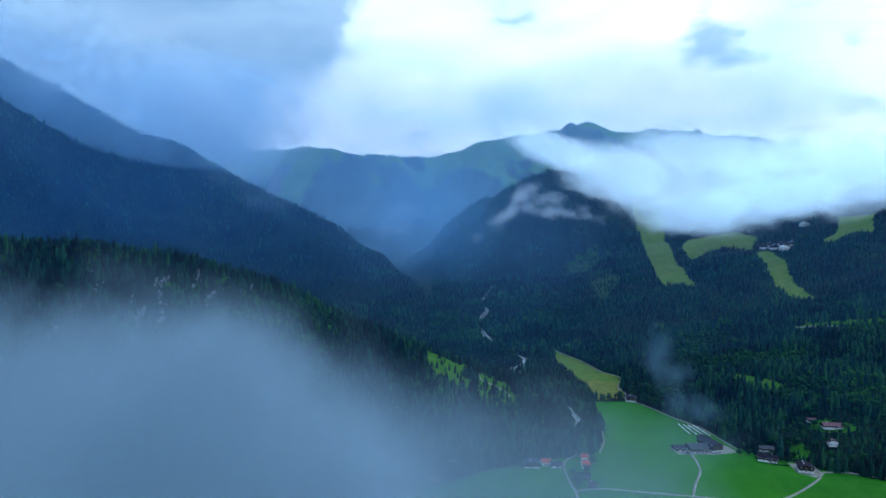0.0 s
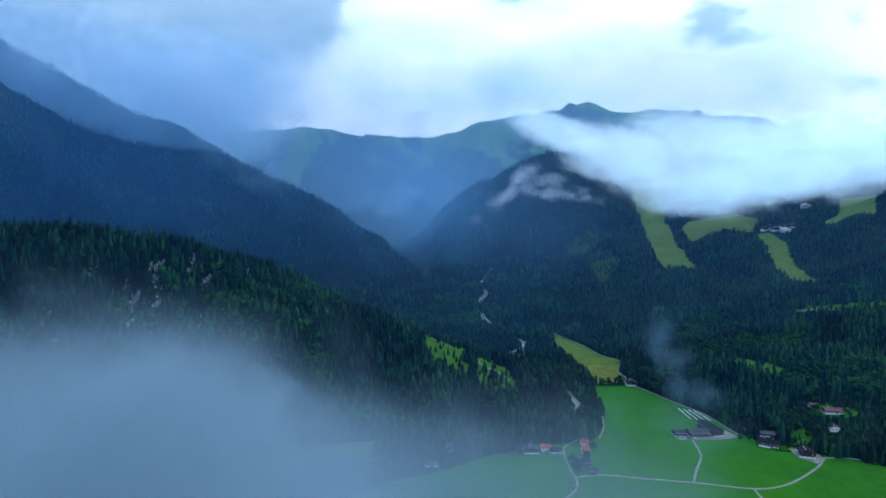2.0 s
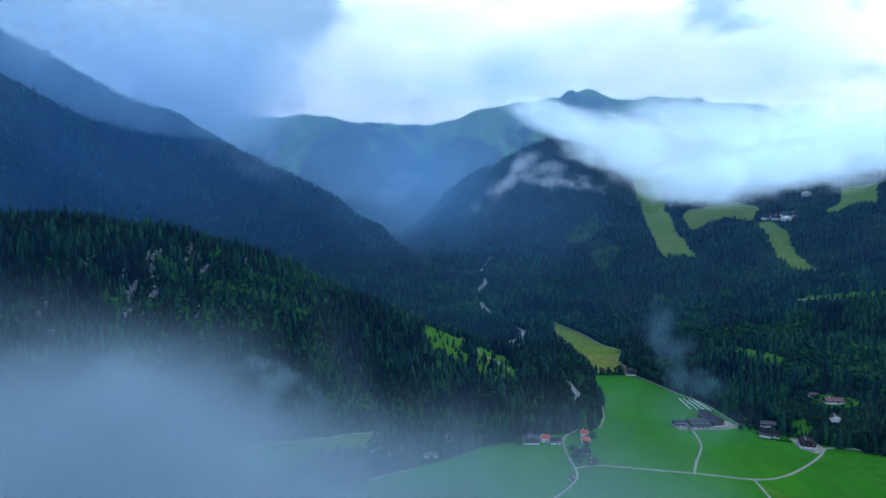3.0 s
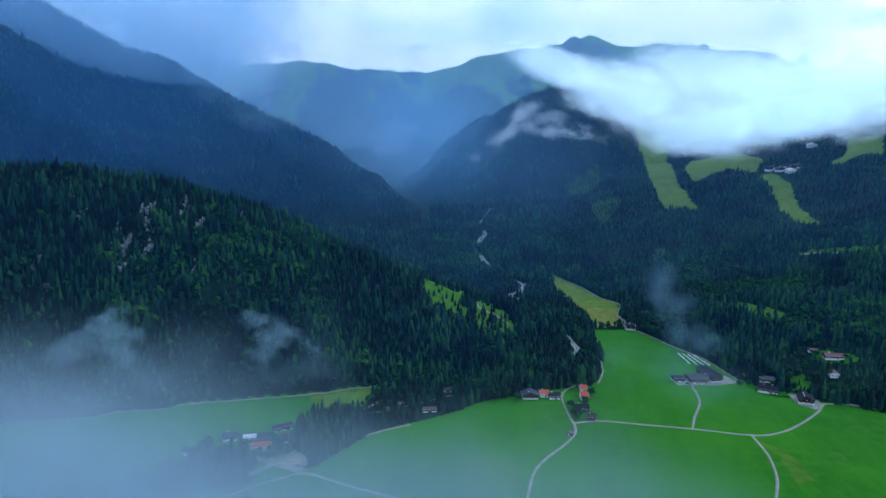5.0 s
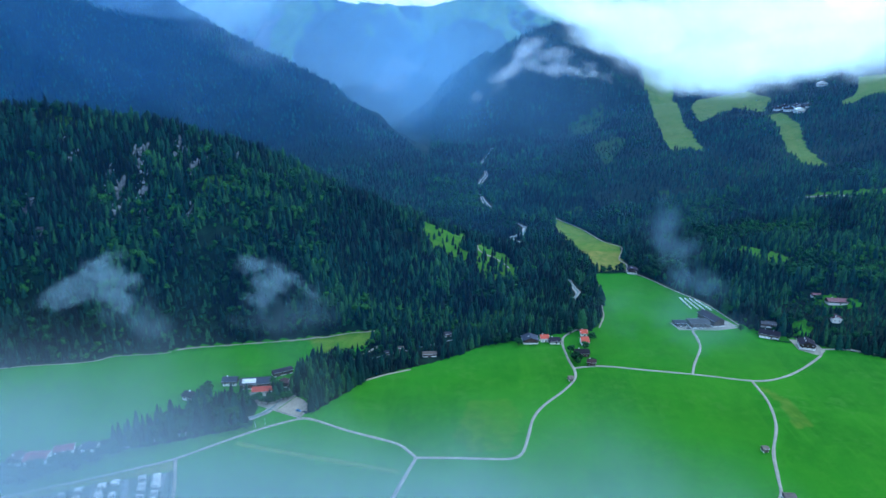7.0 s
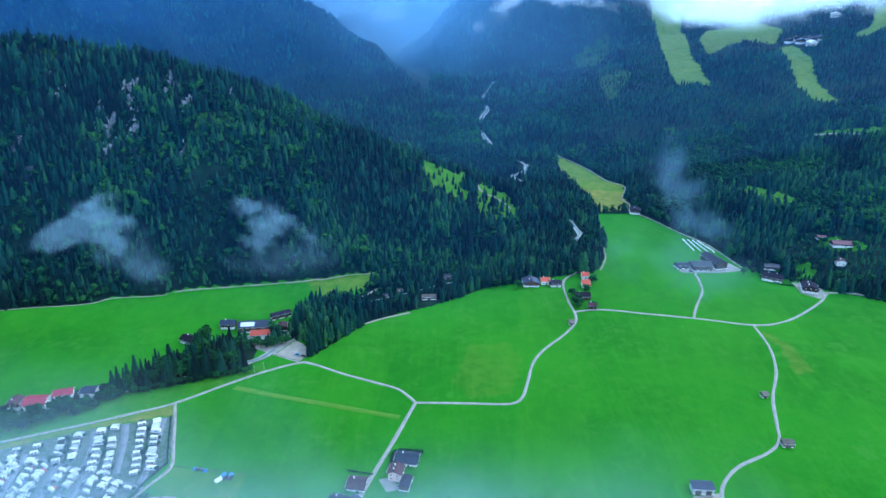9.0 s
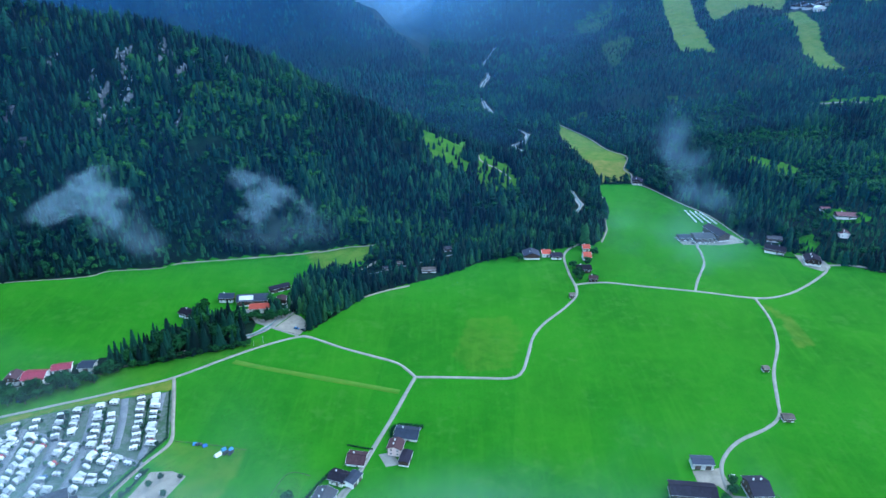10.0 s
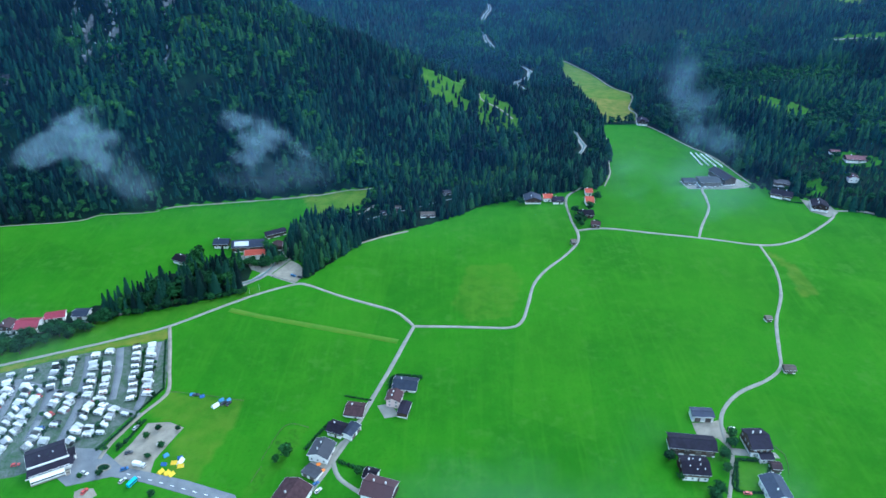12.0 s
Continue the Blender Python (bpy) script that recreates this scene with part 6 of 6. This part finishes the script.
# bales in white foil, laid in rows above the farm
for k in range(4):
    row = new("silage_row")
    x0, y0 = 269.5 + 5.0 * k, 753 - 1.5 * k
    for j in range(14):
        bm = bmesh.new()
        bmesh.ops.create_cone(bm, segments=10, radius1=0.75, radius2=0.75, depth=1.9, cap_ends=True, matrix=Matrix.Translation((0, -2.4 * j, 0.72)) @ Matrix.Rotation(math.pi / 2, 4, "X"))
        part("bale", bm, WHITE, row)
    row.matrix_basis = pose(x0, y0, float(height(x0, y0 - 16)) + 0.05, 0, 0, 2 + 3 * k)
    tagged(row, "row of white foil-wrapped bales on the meadow", "bales", "silage rows")

# road paint, goals, benches and fences
for k in range(9):
    x, y = -158 + 6.2 * k, 320.2 - 1.75 * k
    bm = solid((0, 0, 0, 2.2, 0.35, 0.02))
    mark = part("road_marking", bm, PAINT)
    mark.matrix_basis = pose(x, y, float(height(x, y)) + 0.26, 0, 0, -15)
    tagged(mark, "white dash painted on the access road", "road marking", "road markings")
for x, y in ((-134, 483), (-128, 487)):
    goal = new("flag_pole")
    bm = bmesh.new()
    bmesh.ops.create_cone(bm, segments=8, radius1=0.09, radius2=0.05, depth=6, cap_ends=True, matrix=Matrix.Translation((0, 0, 3)))
    part("pole", bm, METAL, goal)
    part("foot", solid((0, 0, 0, 0.5, 0.5, 0.2)), GRAVEL, goal)
    goal.matrix_basis = pose(x, y, float(height(x, y)), 0, 0, 0)
    tagged(goal, "slim pale metal pole on the verge", "pole", "poles on the verge")


for x, y, cloth, note in ((-58.3, 322.6, ORANGE, "open orange parasol on a terrace"), (-61, 326.5, ORANGE, "small orange parasol beside the house")):
    shade = new("parasol")
    bm = bmesh.new()
    bmesh.ops.create_cone(bm, segments=8, radius1=1.3, radius2=0.06, depth=0.5, cap_ends=True, matrix=Matrix.Translation((0, 0, 2.5)))
    part("canopy", bm, cloth, shade)
    bm = bmesh.new()
    bmesh.ops.create_cone(bm, segments=6, radius1=0.035, radius2=0.03, depth=2.8, cap_ends=True, matrix=Matrix.Translation((0, 0, 1.4)))
    part("pole", bm, METAL, shade)
    part("foot", solid((0, 0, 0, 0.6, 0.6, 0.12)), GRAVEL, shade)
    shade.matrix_basis = pose(x, y, float(height(x, y)) + 0.1, 0, 0, 20)
    tagged(shade, note, "parasol", "parasols")


island = new("traffic_island")
bm = bmesh.new()
bmesh.ops.create_cone(bm, segments=20, radius1=3.2, radius2=3.1, depth=0.3, cap_ends=True, matrix=Matrix.Diagonal((1.2, 0.8, 1, 1)))
part("kerb", bm, GRAVEL, island)
bm = bmesh.new()
bmesh.ops.create_cone(bm, segments=20, radius1=2.8, radius2=2.5, depth=0.3, cap_ends=True, matrix=Matrix.Translation((0, 0, 0.08)) @ Matrix.Diagonal((1.2, 0.8, 1, 1)))
part("planting", bm, LEAVES, island, "low green planting")
island.matrix_basis = pose(-172.2, 324.2, float(height(-172.2, 324.2)) + 0.32)
tagged(island, "kerbed island with low planting in the forecourt", "traffic island")
for d in (-1.4, 1.2):
    plant("broadleaf_tree", -172.2 + d, 324.2, 1.5, "small round bush on the forecourt island", "island bushes", 1.1)
park(CARS, 2, -175.2, 308.5, 75, 0.25, "red car on the gravel patio")


def fence(points, label, gap=2.5, tall=1.1):
    base = thing("fence", *points[0])
    c = smooth_line(points, gap)
    zs = height(c[:, 0], c[:, 1])
    inv = base.matrix_basis.inverted()
    post = solid((0, 0, -0.3, 0.12, 0.12, tall + 0.3))
    me = bpy.data.meshes.new("post")
    post.to_mesh(me)
    post.free()
    me.materials.append(OLD_WOOD)
    for (x, y), z in zip(c, zs):
        share("post", me, base, inv @ pose(x, y, z))
    for (xa, ya), (xb, yb), za in zip(c, c[1:], zs):
        for h in (0.45, 0.9):
            bm = solid((0, 0, 0, math.hypot(xb - xa, yb - ya), 0.05, 0.1))
            rail = part("rail", bm, OLD_WOOD, base)
            rail.matrix_basis = inv @ pose((xa + xb) / 2, (ya + yb) / 2, za + h, 0, 0, math.degrees(math.atan2(yb - ya, xb - xa)))
    return tagged(base, label, "fence")


fence([(184, 349), (190, 338), (187, 325)], "low wooden fence beside the farmhouse drive")
fence([(-157, 381), (-134, 378), (-112, 374)], "thin wire and post fence round the camp lawn")
fence([(-92, 330), (-84, 355), (-71, 354)], "weathered post fence round a rough plot")
fence([(-94, 316), (-91, 326)], "pale rail fence on the meadow's edge")
fence([(-124, 505.5), (-104, 497.6)], "low rail along the gravel car park")
fence([(118, 644), (118, 626), (116, 606)], "wooden fence along the hamlet lane")

# bare rock standing out of the spur's forest
spots = np.random.default_rng(21)
for k in range(190):
    cx, cy = CRAGS[k % len(CRAGS)]
    bm = bmesh.new()
    bmesh.ops.create_icosphere(bm, subdivisions=2, radius=1)
    for v in bm.verts:
        p = v.co
        n1 = noise.noise(p * 1.3 + Vector((k * 3.1, 0, 0)))
        n2 = noise.noise(p * 3.1 + Vector((0, k * 1.7, 0)))
        v.co = Vector((p.x * (1 + 0.7 * n1), p.y * (0.8 + 0.5 * n2), p.z * (1 + 0.5 * n1) + 0.25 * n2))
    ob = part("crag", bm, ROCK)
    s = float(spots.uniform(0.35, 1.15))
    x, y = cx + float(spots.normal()) * 3.6, cy + float(spots.normal()) * 6.5
    ob.matrix_basis = pose(x, y, float(height(x, y)) + s * 0.7, spots.uniform(-50, -30), spots.uniform(-25, 25), spots.uniform(-30, 30)) @ Matrix.Diagonal((s * spots.uniform(0.8, 1.9), s * 0.8, s * spots.uniform(1.2, 3.6), 1))
    tagged(ob, "pale grey limestone crag among spruces", "rock", "crags of the spur")

for stock in (VANS, CARS, TENTS):
    for t0 in stock:
        if id(t0) not in used:
            for o in (*t0.children_recursive, t0):
                bpy.data.objects.remove(o)
for kind, forms in TREES.items():
    for k, t0 in enumerate(forms):
        if (kind, k) not in planted:
            for o in (*t0.children_recursive, t0):
                bpy.data.objects.remove(o)
